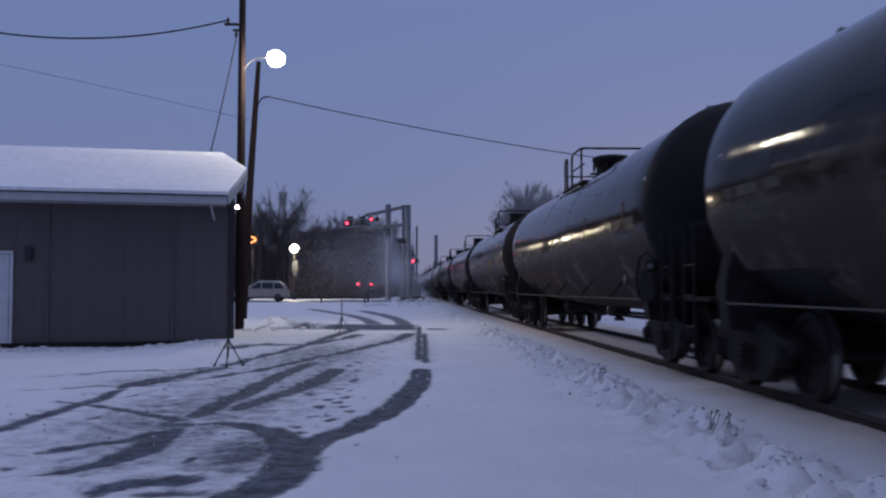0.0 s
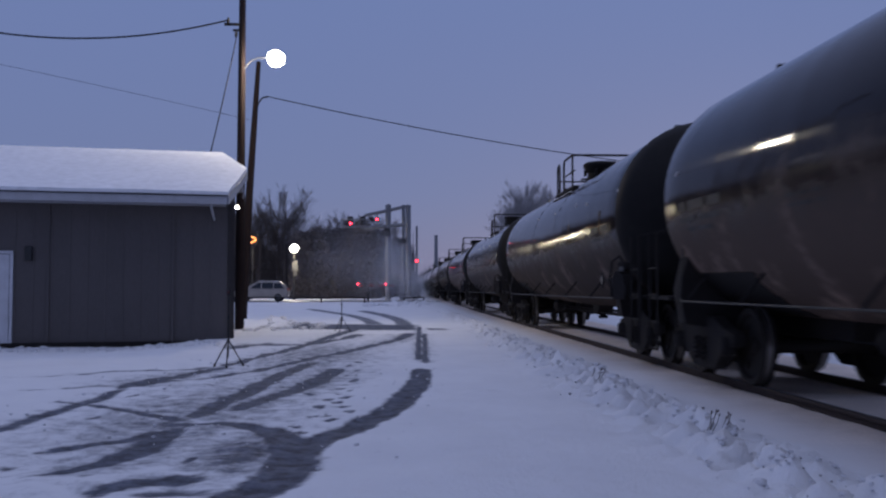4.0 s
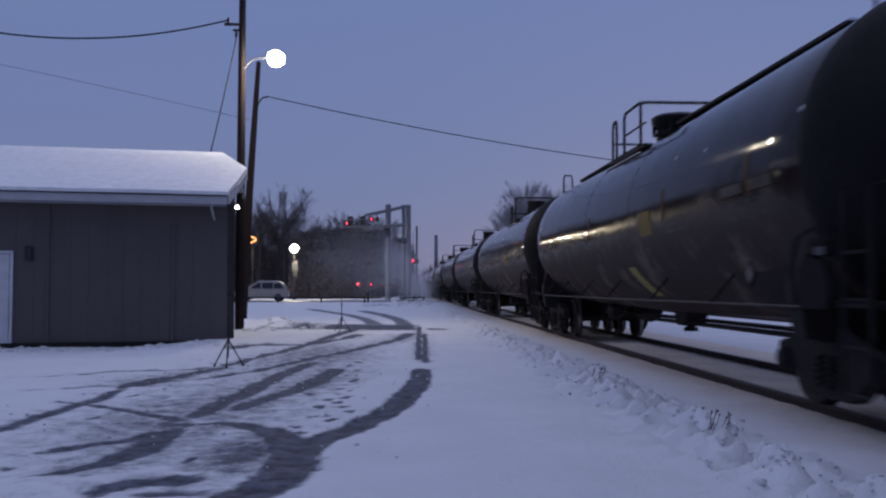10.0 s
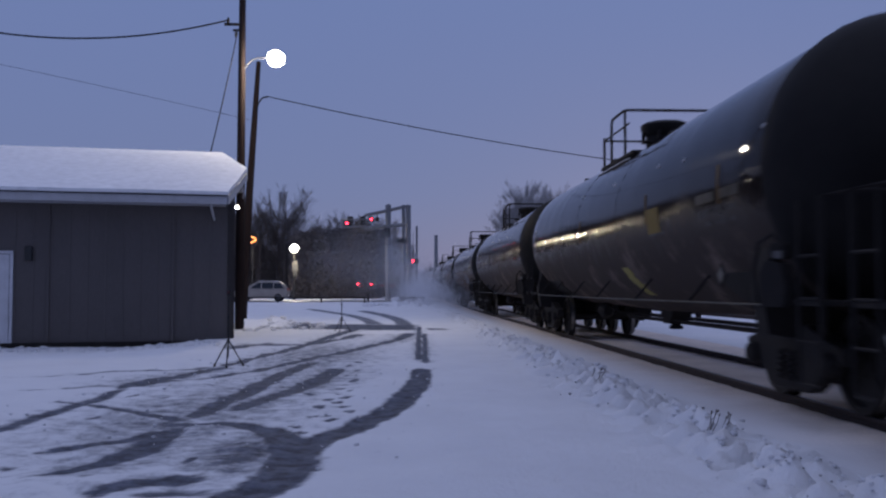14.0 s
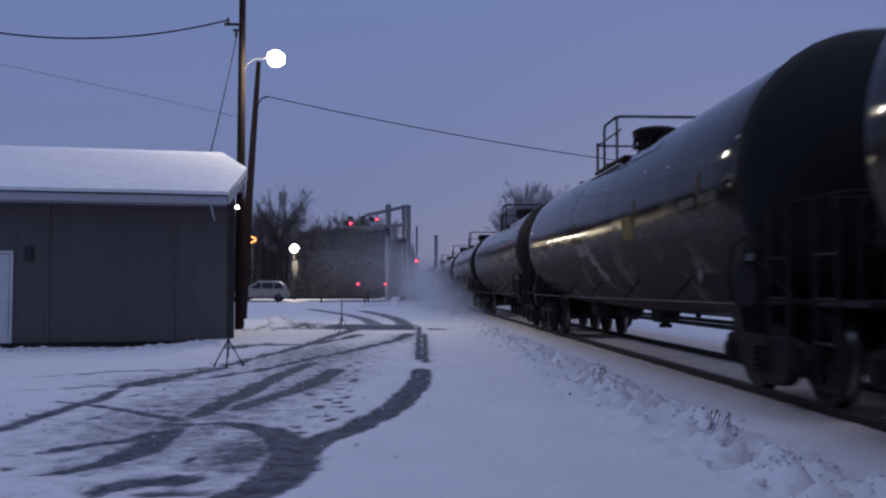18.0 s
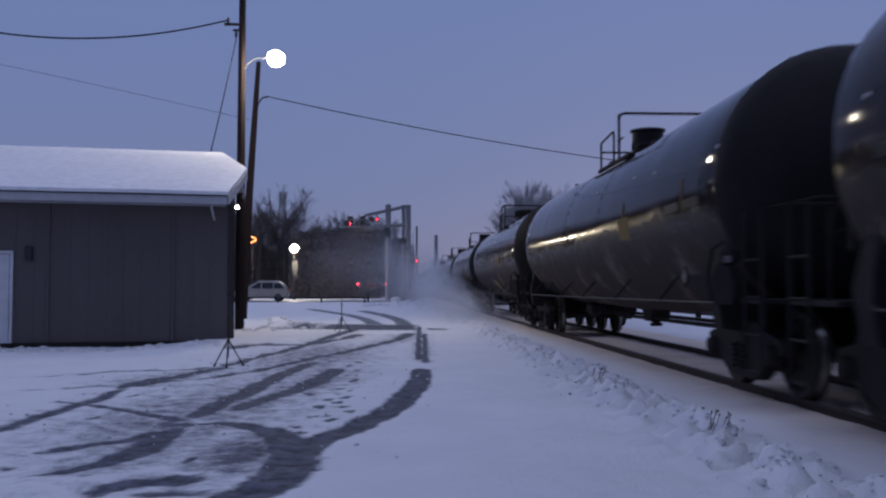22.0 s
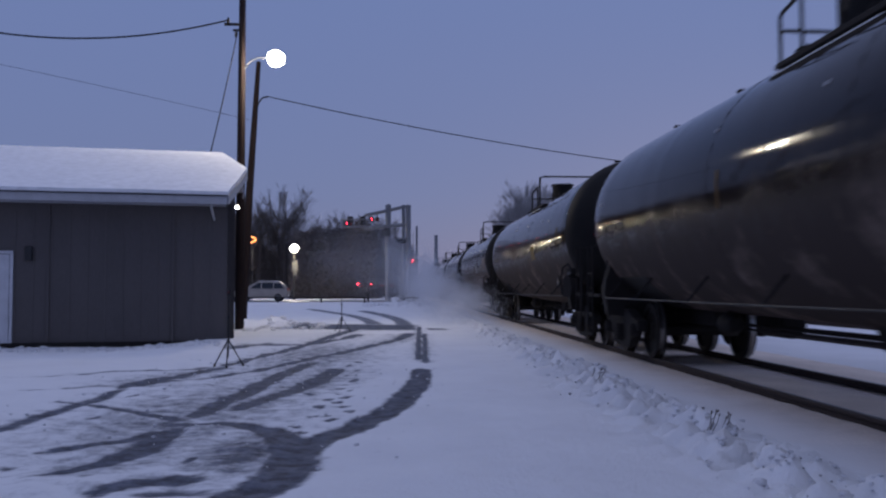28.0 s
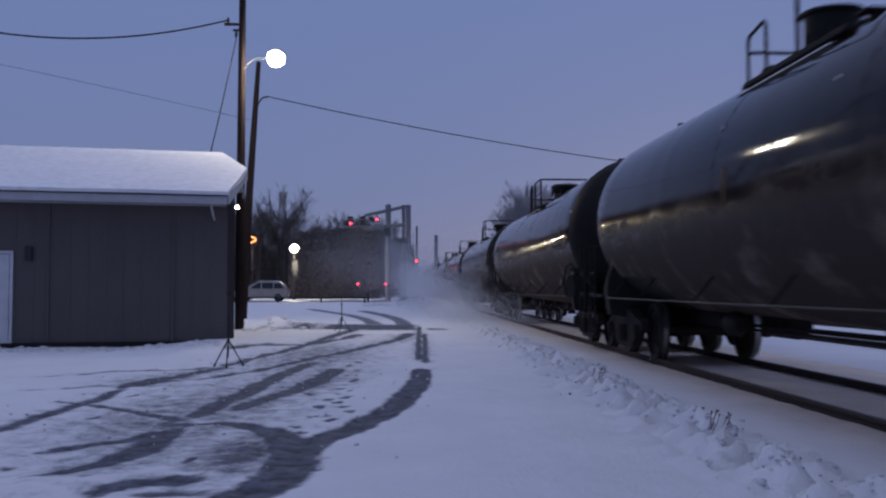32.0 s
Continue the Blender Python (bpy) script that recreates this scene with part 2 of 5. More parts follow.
SPRAY = material("sprayed_white_paint", (0.24, 0.24, 0.25), 0.6, dark=(0.085, 0.08, 0.085), scale=4.5, fine=16.0, bump=0.06, mix=1.0, stretch=(1, 0.5, 1.6), gloss=0.1)
DUSTPANEL = material("dusty_panel_paint", (0.25, 0.205, 0.18), 0.75, dark=(0.15, 0.12, 0.105), scale=2.5, fine=25.0, bump=0.06, mix=0.9, gloss=0.1)
STUD = material("stud_glint_paint", (0.62, 0.61, 0.60), 0.35, scale=6.0, fine=40.0, bump=0.05)
WEED = material("dry_weed", (0.07, 0.05, 0.035), 0.9, scale=10.0, fine=50.0)
VANPAINT = material("champagne_car_paint", (0.44, 0.38, 0.32), 0.3, 0.1, scale=2.0, fine=60.0, bump=0.02, coat=0.5)
TYRE = material("tyre_rubber", (0.02, 0.02, 0.02), 0.85, scale=6.0, fine=40.0)
CARGLASS = glassy("dark_car_glass", (0.02, 0.022, 0.026))
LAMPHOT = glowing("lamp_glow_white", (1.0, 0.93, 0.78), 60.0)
GLOBEHOT = glowing("globe_glow_white", (1.0, 0.95, 0.84), 16.0)
SMALLHOT = glowing("small_bulb_glow", (1.0, 0.93, 0.80), 40.0)
REDHOT = glowing("red_lamp_glow", (1.0, 0.03, 0.06), 12.0)
REDDIM = glowing("red_lens_dim", (0.06, 0.008, 0.01), 0.03)
NEON = glowing("orange_neon_glow", (1.0, 0.30, 0.08), 5.0)
SPARKHOT = glowing("spark_glow", (1.0, 0.82, 0.78), 20.0)


# ---- mesh helpers ----
def box(bm, c, s, m=None, chamfer=0.0):
    """A box with its upright and level edges cut by chamfer."""
    x, y, z = (v / 2 for v in s)
    mm = Matrix.Translation(c) @ (m or Matrix())
    if not chamfer:
        vs = [bm.verts.new(mm @ Vector((i * x, j * y, k * z))) for i in (-1, 1) for j in (-1, 1) for k in (-1, 1)]
        for f in ((0, 1, 3, 2), (4, 6, 7, 5), (0, 4, 5, 1), (2, 3, 7, 6), (0, 2, 6, 4), (1, 5, 7, 3)):
            bm.faces.new([vs[i] for i in f])
        return
    tmp = bmesh.new()
    box(tmp, (0, 0, 0), s)
    bmesh.ops.bevel(tmp, geom=tmp.edges[:], offset=chamfer, segments=1, affect="EDGES")
    merge(bm, tmp, mm)


def merge(bm, other, m=None):
    got = {}
    for v in other.verts:
        got[v] = bm.verts.new((m @ v.co) if m else v.co)
    for f in other.faces:
        bm.faces.new([got[v] for v in f.verts])
    other.free()


def tube(bm, pts, r, n=6, caps=True):
    """A round bar through pts; r is one radius or one for each point."""
    pts = [Vector(p) for p in pts]
    rings = []
    for i, p in enumerate(pts):
        d = (pts[min(i + 1, len(pts) - 1)] - pts[max(i - 1, 0)]).normalized()
        a = d.orthogonal().normalized() if i == 0 else (a - d * a.dot(d)).normalized()
        b = d.cross(a)
        rad = r[i] if isinstance(r, (list, tuple)) else r
        rings.append([bm.verts.new(p + (a * math.cos(2 * math.pi * k / n) + b * math.sin(2 * math.pi * k / n)) * rad) for k in range(n)])
    for u, v in zip(rings, rings[1:]):
        for k in range(n):
            bm.faces.new((u[k], u[(k + 1) % n], v[(k + 1) % n], v[k]))
    if caps:
        bm.faces.new(rings[0][::-1])
        bm.faces.new(rings[-1])


def lathe(bm, prof, n=24, m=None):
    """Turns (radius, height) pairs round the z axis."""
    m = m or Matrix()
    rings = []
    for r, h in prof:
        if r < 1e-5:
            rings.append([bm.verts.new(m @ Vector((0, 0, h)))])
        else:
            rings.append([bm.verts.new(m @ Vector((r * math.cos(2 * math.pi * k / n), r * math.sin(2 * math.pi * k / n), h))) for k in range(n)])
    for u, v in zip(rings, rings[1:]):
        for k in range(n):
            a, b, c, d = u[k % len(u)], u[(k + 1) % len(u)], v[(k + 1) % len(v)], v[k % len(v)]
            f = list(dict.fromkeys((a, b, c, d)))
            if len(f) > 2:
                bm.faces.new(f)


def prism(bm, outline, depth, m=None):
    """An outline in x and z, pushed out along y by depth, centred."""
    m = m or Matrix()
    a = [bm.verts.new(m @ Vector((x, -depth / 2, z))) for x, z in outline]
    b = [bm.verts.new(m @ Vector((x, depth / 2, z))) for x, z in outline]
    bm.faces.new(a)
    bm.faces.new(b[::-1])
    for i in range(len(a)):
        j = (i + 1) % len(a)
        bm.faces.new((a[i], b[i], b[j], a[j]))


def mesh_of(name, bm, mat, smooth=35):
    bmesh.ops.recalc_face_normals(bm, faces=bm.faces[:])
    me = bpy.data.meshes.new(name)
    bm.to_mesh(me)
    bm.free()
    me.materials.append(mat)
    if smooth:
        me.shade_smooth()
        me.set_sharp_from_angle(angle=radians(smooth))
    return me


def part(name, bm, mat, parent, label="", smooth=35, m=None):
    ob = new(name, bm if isinstance(bm, bpy.types.Mesh) else mesh_of(name, bm, mat, smooth))
    ob.parent = parent
    if m is not None:
        ob.matrix_basis = m
    if label:
        tagged(ob, label)
    return ob


def thing(name, m, label, category, group="", kind=""):
    ob = new(name)
    ob.matrix_basis = m
    ob.empty_display_size = 0.2
    return tagged(ob, label, category, group, kind)


def B():
    return bmesh.new()


RX = Matrix.Rotation(radians(90), 4, "X")
RY = Matrix.Rotation(radians(90), 4, "Y")


# ---- ground ----
def level(x, y):
    """The height of the snow."""
    z = 0.02 * noise.noise((x * 0.5, y * 0.5, 0)) + 0.008 * noise.noise((x * 2.3, y * 2.3, 3))
    rise = min(max((y - 50) / 30, 0), 1)
    z += 0.10 * rise * rise * (3 - 2 * rise)
    z += (0.016 * noise.noise((x * 4.5, y * 4.5, 11)) + 0.024 * noise.noise((x * 1.7, y * 1.7, 13))) * (x < 1.5) * (y < 30)
    dip = min(max((y - 16) / 6, 0), 1) * min(max((-4.0 - x) / 2.6, 0), 1) * min(max((33 - y) / 4, 0), 1)
    z -= 0.16 * dip * dip * (3 - 2 * dip)
    z += 0.05 * math.exp(-((y - 22.5 - 0.1 * x) / 0.5) ** 2) * (x < -4) * (0.5 + 1.6 * noise.noise((x * 1.8, y * 1.8, 6)))
    z += 0.16 * math.exp(-((x - 1.0) / 1.4) ** 2 - ((y - 68) / 4) ** 2)
    z += 0.20 * math.exp(-((x + 3.95) / 0.42) ** 2 - ((y - 32.0) / 0.7) ** 2) * (0.6 + 1.2 * noise.noise((x * 4, y * 3, 2)))
    z += 0.22 * math.exp(-((y - 33.5) / 1.0) ** 2) * (-7 < x < -3.9) * max(0, 0.5 + noise.noise((x * 1.5, y * 0.8, 4)))
    z += 0.30 * math.exp(-((y - 66) / 3.0) ** 2) * (-3.0 < x < 2.6) * max(0, 0.25 + noise.noise((x * 1.1, y * 0.4, 8)))
    bank = math.exp(-((x - 2.55) / 0.48) ** 2)
    clump = noise.noise((x * 3.6, y * 3.6, 7)) + 0.6 * noise.noise((x * 8.0, y * 8.0, 9))
    z += bank * (0.04 + 0.24 * clump) * min(1, max(0.2, (70 - y) / 50))
    if 3.0 < x < 7.6:
        e = min(1, (x - 3.0) / 0.8, (7.6 - x) / 0.8)
        z = z * (1 - e) + e * (-0.05 + 0.10 * rise + 0.012 * noise.noise((x * 3, y * 3, 1)))
    if x > 9.4:
        e = min(1, (x - 9.4) / 0.6)
        z = z * (1 - e) + e * (-0.05 + 0.10 * rise)
    return z


def graded(parts):
    out = []
    for a, b, step in parts:
        n = max(1, round((b - a) / step))
        out += [a + (b - a) * i / n for i in range(n)]
    return out + [parts[-1][1]]


def spline(ctrl, step=0.12):
    """A smooth line through a few control points (x, y, half width)."""
    pts = [Vector(c) for c in ctrl]
    pts = [pts[0] * 2 - pts[1]] + pts + [pts[-1] * 2 - pts[-2]]
    out = []
    for a, b, c, d in zip(pts, pts[1:], pts[2:], pts[3:]):
        n = max(2, int((c - b).length / step))
        for i in range(n):
            t = i / n
            out.append(0.5 * ((2 * b) + (c - a) * t + (2 * a - 5 * b + 4 * c - d) * t * t + (3 * b - a - 3 * c + d) * t ** 3))
    return out + [pts[-2]]


TRACKS = []


def tyre_track(strength, line):
    """A wheel's or plough's trace: control points (x, y, half width)."""
    TRACKS.append((strength, line))


tyre_track(0.86, [(0.33, 14.56, 0.13), (0.30, 13.34, 0.14), (0.21, 12.02, 0.15), (0.07, 10.77, 0.15), (-0.09, 9.76, 0.15), (-0.29, 8.97, 0.15), (-0.42, 8.47, 0.15), (-0.57, 7.99, 0.15), (-0.69, 7.64, 0.16), (-0.78, 7.30, 0.17), (-0.79, 6.83, 0.20)])
tyre_track(0.62, [(0.64, 30.60, 0.09), (0.47, 23.05, 0.08), (0.32, 16.17, 0.08)])
tyre_track(0.62, [(0.67, 25.95, 0.08), (0.59, 21.82, 0.08), (0.42, 15.55, 0.08)])
tyre_track(0.84, [(-2.20, 9.02, 0.04), (-1.90, 8.86, 0.07), (-1.62, 8.77, 0.11), (-1.36, 8.61, 0.13), (-1.12, 8.27, 0.15), (-0.92, 7.65, 0.16), (-0.80, 6.99, 0.18), (-0.78, 6.41, 0.18), (-0.85, 6.00, 0.18), (-0.97, 5.71, 0.16), (-1.08, 5.51, 0.12), (-1.21, 5.37, 0.09)])
tyre_track(0.56, [(-3.56, 8.13, 0.10), (-3.55, 8.44, 0.12), (-3.53, 9.01, 0.12), (-3.50, 9.65, 0.13), (-3.45, 10.35, 0.13), (-3.44, 11.23, 0.14), (-3.47, 11.99, 0.14)])
tyre_track(0.78, [(-3.51, 11.66, 0.08), (-3.45, 12.19, 0.16), (-3.37, 12.70, 0.19), (-3.25, 13.25, 0.18), (-3.04, 14.13, 0.16), (-2.83, 15.25, 0.15)])
tyre_track(0.62, [(-2.88, 15.03, 0.14), (-2.62, 16.83, 0.15), (-2.32, 18.95, 0.15), (-1.99, 22.17, 0.16), (-1.68, 25.74, 0.20), (-1.23, 29.80, 0.30)])
tyre_track(0.6, [(-5.79, 13.37, 0.08), (-5.19, 13.42, 0.07), (-4.75, 13.75, 0.08), (-4.40, 14.19, 0.09), (-3.95, 14.36, 0.07), (-3.41, 14.64, 0.09), (-2.92, 15.36, 0.12)])
tyre_track(0.58, [(-5.02, 11.60, 0.05), (-4.69, 11.78, 0.06), (-4.39, 11.89, 0.05), (-4.03, 12.08, 0.06), (-3.62, 12.20, 0.08)])
tyre_track(0.84, [(-4.07, 10.75, 0.02), (-3.72, 10.42, 0.05), (-3.38, 10.15, 0.05), (-2.98, 9.81, 0.06), (-2.60, 9.48, 0.06), (-2.30, 9.18, 0.08), (-1.98, 8.86, 0.11)])
tyre_track(0.74, [(-3.47, 11.99, 0.06), (-3.11, 12.69, 0.07), (-2.73, 13.06, 0.08), (-2.46, 13.73, 0.10), (-2.24, 14.38, 0.12), (-1.87, 15.66, 0.13), (-1.51, 16.91, 0.13), (-1.10, 18.56, 0.14), (-0.60, 20.56, 0.14), (-0.04, 23.07, 0.16), (0.29, 25.97, 0.20)])
tyre_track(0.72, [(-2.04, 9.01, 0.12), (-2.00, 9.85, 0.14), (-1.95, 10.54, 0.16), (-1.85, 11.45, 0.16), (-1.78, 12.70, 0.16), (-1.64, 14.45, 0.16), (-1.43, 16.00, 0.14)])
tyre_track(0.8, [(-1.77, 9.57, 0.08), (-1.64, 10.17, 0.12), (-1.49, 10.85, 0.14), (-1.31, 11.56, 0.15), (-1.14, 12.75, 0.16), (-1.00, 14.23, 0.15), (-0.97, 14.83, 0.10)])
tyre_track(0.8, [(-2.53, 6.21, 0.04), (-2.43, 6.32, 0.06), (-2.31, 6.44, 0.08), (-2.20, 6.62, 0.10), (-2.09, 6.89, 0.11), (-2.01, 7.28, 0.15), (-2.02, 7.82, 0.15), (-2.03, 8.31, 0.12), (-1.99, 8.79, 0.11)])
tyre_track(0.72, [(-2.85, 6.99, 0.04), (-2.74, 7.22, 0.06), (-2.58, 7.39, 0.08), (-2.46, 7.53, 0.09), (-2.33, 7.83, 0.10), (-2.20, 8.12, 0.10), (-2.12, 8.58, 0.10)])
tyre_track(0.72, [(-1.91, 6.73, 0.05), (-1.88, 6.81, 0.10), (-1.85, 6.94, 0.05)])
tyre_track(0.7, [(-2.50, 8.92, 0.03), (-2.45, 9.03, 0.07), (-2.35, 9.07, 0.03)])
tyre_track(0.66, [(-3.04, 8.29, 0.02), (-3.02, 8.39, 0.04), (-3.00, 8.48, 0.02)])
tyre_track(0.7, [(-2.10, 6.23, 0.03), (-2.08, 6.32, 0.05), (-2.05, 6.37, 0.03)])
tyre_track(0.66, [(-1.76, 7.15, 0.02), (-1.73, 7.22, 0.05), (-1.69, 7.29, 0.02)])
tyre_track(0.64, [(-2.88, 6.92, 0.06), (-2.72, 6.64, 0.08), (-2.69, 6.68, 0.05)])
tyre_track(0.66, [(-1.86, 5.60, 0.06), (-1.86, 5.91, 0.12), (-1.78, 6.07, 0.12), (-1.64, 6.14, 0.13), (-1.47, 6.20, 0.15), (-1.35, 6.30, 0.15), (-1.17, 6.37, 0.16)])
tyre_track(0.64, [(-1.69, 5.59, 0.08), (-1.57, 5.74, 0.12), (-1.41, 5.79, 0.14), (-1.21, 5.81, 0.16), (-1.01, 5.87, 0.16)])
tyre_track(0.76, [(-2.34, 9.03, 0.06), (-2.17, 8.87, 0.12), (-1.96, 8.75, 0.15), (-1.70, 8.63, 0.12)])
tyre_track(0.62, [(-1.07, 26.02, 0.20), (-1.51, 23.13, 0.20), (-2.14, 21.05, 0.22), (-3.29, 21.10, 0.25), (-3.59, 19.36, 0.20)])
tyre_track(0.5, [(-5.66, 57.21, 0.50), (-3.06, 46.74, 0.45), (-1.63, 39.51, 0.40), (-0.85, 32.60, 0.40)])
tyre_track(0.5, [(-2.17, 52.67, 0.50), (-0.74, 43.66, 0.45), (-0.06, 37.29, 0.40), (0.20, 31.55, 0.40)])
tyre_track(0.5, [(0.95, 29.69, 0.30), (1.32, 28.04, 0.50)])


def footprint_places():
    rnd = random.Random(21)
    steps = [(-0.70, 15.84), (-0.83, 15.04), (-0.67, 14.31), (-0.79, 13.48), (-0.63, 12.88), (-0.74, 12.21), (-0.76, 11.73), (-0.61, 11.46), (-0.73, 11.04), (-0.69, 10.38), (-0.62, 10.69), (-0.81, 10.54), (-0.86, 9.89), (-0.61, 9.98), (-0.52, 9.65), (-0.86, 9.24), (-0.73, 9.23), (-0.66, 8.95), (-0.95, 8.56), (-0.86, 8.19), (-1.07, 11.11), (-2.71, 10.85), (-3.09, 10.98), (-2.99, 9.21), (-1.54, 6.91)]
    return [(x, y, rnd.uniform(-0.5, 0.5)) for x, y in steps]


FOOTPRINTS = footprint_places()


def ground():
    xs = graded([(-1500, -300, 400), (-300, -60, 60), (-60, -14, 4), (-14, -5, 0.4), (-5, 1.2, 0.055), (1.2, 1.9, 0.1), (1.9, 3.3, 0.055), (3.3, 8, 0.3), (8, 18, 1), (18, 60, 6), (60, 300, 60), (300, 1500, 400)])
    ys = graded([(-600, -60, 180), (-60, -4, 8), (-4, 3.5, 0.6), (3.5, 17, 0.06), (17, 34, 0.16), (34, 60, 0.6), (60, 100, 2), (100, 300, 20), (300, 3000, 450)])
    w = len(xs)
    gx, gy = np.meshgrid(np.array(xs), np.array(ys))
    gx, gy = gx.ravel(), gy.ravel()
    wear_and_shade = np.full(len(gx), -1.0)
    patch = (gx > -6) & (gx < 1.2) & (gy > 3.5) & (gy < 40)
    wear_and_shade[patch] = 0.09
    # trodden, half-melted snow between the tracks
    blot = np.exp(-((gx + 2.2) / 1.5) ** 2 - ((gy - 8.8) / 3.4) ** 2)
    far = np.exp(-((gx + 1.6) / 1.6) ** 2 - ((gy - 17.5) / 6.0) ** 2)
    pool = np.exp(-((gx + 1.17) / 0.30) ** 2 - ((gy - 7.07) / 0.8) ** 2)
    wear_and_shade[patch] += 0.34 * blot[patch] + 0.40 * far[patch] + 0.36 * pool[patch]
    # the swept path across the yard; dirt and painted shade between the bank's lumps
    swept = np.minimum(np.minimum(gx + 3.85, 0.75 - gx) / 0.5, (2.5 - abs(gy - 30.3 + 0.25 * gx)) / 0.9)
    wear_and_shade = np.maximum(wear_and_shade, np.where(swept > 0, np.minimum(0.25 + 0.5 * swept, 0.85), -1.0))
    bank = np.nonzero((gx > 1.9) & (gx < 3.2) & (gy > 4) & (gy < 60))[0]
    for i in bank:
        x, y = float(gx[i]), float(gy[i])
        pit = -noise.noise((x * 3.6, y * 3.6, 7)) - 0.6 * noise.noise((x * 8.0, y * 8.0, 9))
        wear_and_shade[i] = max(wear_and_shade[i], min(0.62, 1.5 * (pit - 0.10) - 1.2 * max(0, abs(x - 2.6) - 0.4)))
    for strength, ctrl in TRACKS:
        line = spline(ctrl, 0.1)
        px, py, pw = (np.array([p[i] for p in line]) for i in range(3))
        near = np.nonzero((gx > px.min() - 1.2) & (gx < px.max() + 1.2) & (gy > py.min() - 1.2) & (gy < py.max() + 1.2))[0]
        for part_ in np.array_split(near, max(1, len(near) // 4000)):
            d2 = (gx[part_, None] - px) ** 2 + (gy[part_, None] - py) ** 2
            k = d2.argmin(1)
            u = np.sqrt(d2[np.arange(len(part_)), k]) / pw[k]
            fade = np.minimum(1, np.minimum(k, len(px) - 1 - k) / 5 + 0.3)
            wear_and_shade[part_] = np.maximum(wear_and_shade[part_], 1.15 * strength * fade - np.clip(u - 0.55, 0, 3) * 0.9)
            # slush thrown out beside the wheels
            wear_and_shade[part_] = np.maximum(wear_and_shade[part_], (0.56 * strength * fade - np.clip(u - 1, 0, 12) * 0.05) * (py[k] < 28) * (strength < 0.83))
    for x, y, turn in FOOTPRINTS:
        near = np.nonzero((abs(gx - x) < 0.3) & (abs(gy - y) < 0.3))[0]
        c, s = math.cos(turn), math.sin(turn)
        u = ((gx[near] - x) * c + (gy[near] - y) * s) / 0.045
        v = (-(gx[near] - x) * s + (gy[near] - y) * c) / 0.11
        wear_and_shade[near] = np.maximum(wear_and_shade[near], 0.80 - 0.5 * np.clip(u * u + v * v - 0.3, 0, 4))
    verts = [(x, y, level(x, y) - 0.022 * min(1, max(0, d))) for x, y, d in zip(gx.tolist(), gy.tolist(), wear_and_shade.tolist())]
    faces = [(j * w + i, j * w + i + 1, (j + 1) * w + i + 1, (j + 1) * w + i) for j in range(len(ys) - 1) for i in range(w - 1)]
    me = bpy.data.meshes.new("ground")
    me.from_pydata(verts, [], faces)
    me.attributes.new("wear_and_shade", "FLOAT", "POINT").data.foreach_set("value", wear_and_shade)
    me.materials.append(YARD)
    me.shade_smooth()
    tagged(new("ground", me), "snow-covered yard with slushy tyre tracks and footprints", "ground", kind="structure")


ground()


def track_bed():
    """Trodden snow on the ballast, browned by brake dust towards the rails."""
    xs = graded([(2.95, 4.0, 0.1), (4.0, 4.4, 0.05), (4.4, 5.6, 0.15), (5.6, 5.9, 0.05), (5.9, 7.4, 0.2)])
    ys = graded([(-30, 4, 2), (4, 30, 0.2), (30, 80, 2), (80, 300, 20)])
    verts, grime = [], []
    for y in ys:
        for i, x in enumerate(xs):
            wob = 0.12 * noise.noise((y * 1.5, 0, 0))
            lip = 0.03 * max(0, 1 - abs(abs(x - 5.0) - 0.86) / 0.10) * max(0, noise.noise((x * 5, y * 2.6, 5)) + 0.15)
            rise = 0.035 * min(1, max(0, (x - 3.3) / 0.6)) * min(1, max(0, (7.2 - x) / 0.5))
            verts.append((x + (wob if i == 0 else 0), y, level(x, y) + (0.008 + rise + lip if 0 < i < len(xs) - 1 else -0.006)))
            grime.append(min(1, max(0, (x - 3.1 + wob) / 0.95)) ** 1.3)
    w = len(xs)
    me = bpy.data.meshes.new("track_bed")
    me.from_pydata(verts, [], [(j * w + i, j * w + i + 1, (j + 1) * w + i + 1, (j + 1) * w + i) for j in range(len(ys) - 1) for i in range(w - 1)])
    me.attributes.new("grime", "FLOAT", "POINT").data.foreach_set("value", grime)
    me.materials.append(SHOULDER)
    me.shade_smooth()
    tagged(new("track_bed", me), "dirty tan-grey snow over the track ballast", "ground", kind="structure")


track_bed()


def clods(name, count, spread, low, high, seed, mat, label):
    """Lumps scattered along the ploughed edge of the yard."""
    rnd = random.Random(seed)
    verts, faces = [], []
    ico = B()
    bmesh.ops.create_icosphere(ico, subdivisions=1, radius=1)
    base = [v.co.copy() for v in ico.verts]
    tris = [[v.index for v in f.verts] for f in ico.faces]
    ico.free()
    for _ in range(count):
        y = 4.5 + 45 * rnd.random() ** 1.5
        x = 2.62 + rnd.gauss(0, spread) + 0.1 * noise.noise((0, y * 0.8, 0))
        s = rnd.uniform(low, high) * (1.9 if rnd.random() < 0.08 else 1) * min(1, 0.4 + y / 20)
        o = len(verts)
        z = level(x, y)
        for c in base:
            k = s * (1 + 0.45 * noise.noise((c.x * 2 + o, c.y * 2, c.z * 2)))
            verts.append((x + c.x * k * 1.2, y + c.y * k * 1.2, z + s * 0.25 + c.z * k * 0.7))
        faces += [[o + i for i in f] for f in tris]
    me = bpy.data.meshes.new(name)
    me.from_pydata(verts, [], faces)
    me.materials.append(mat)
    me.shade_smooth()
    tagged(new(name, me), label, name.replace("_", " "), kind="stuff")


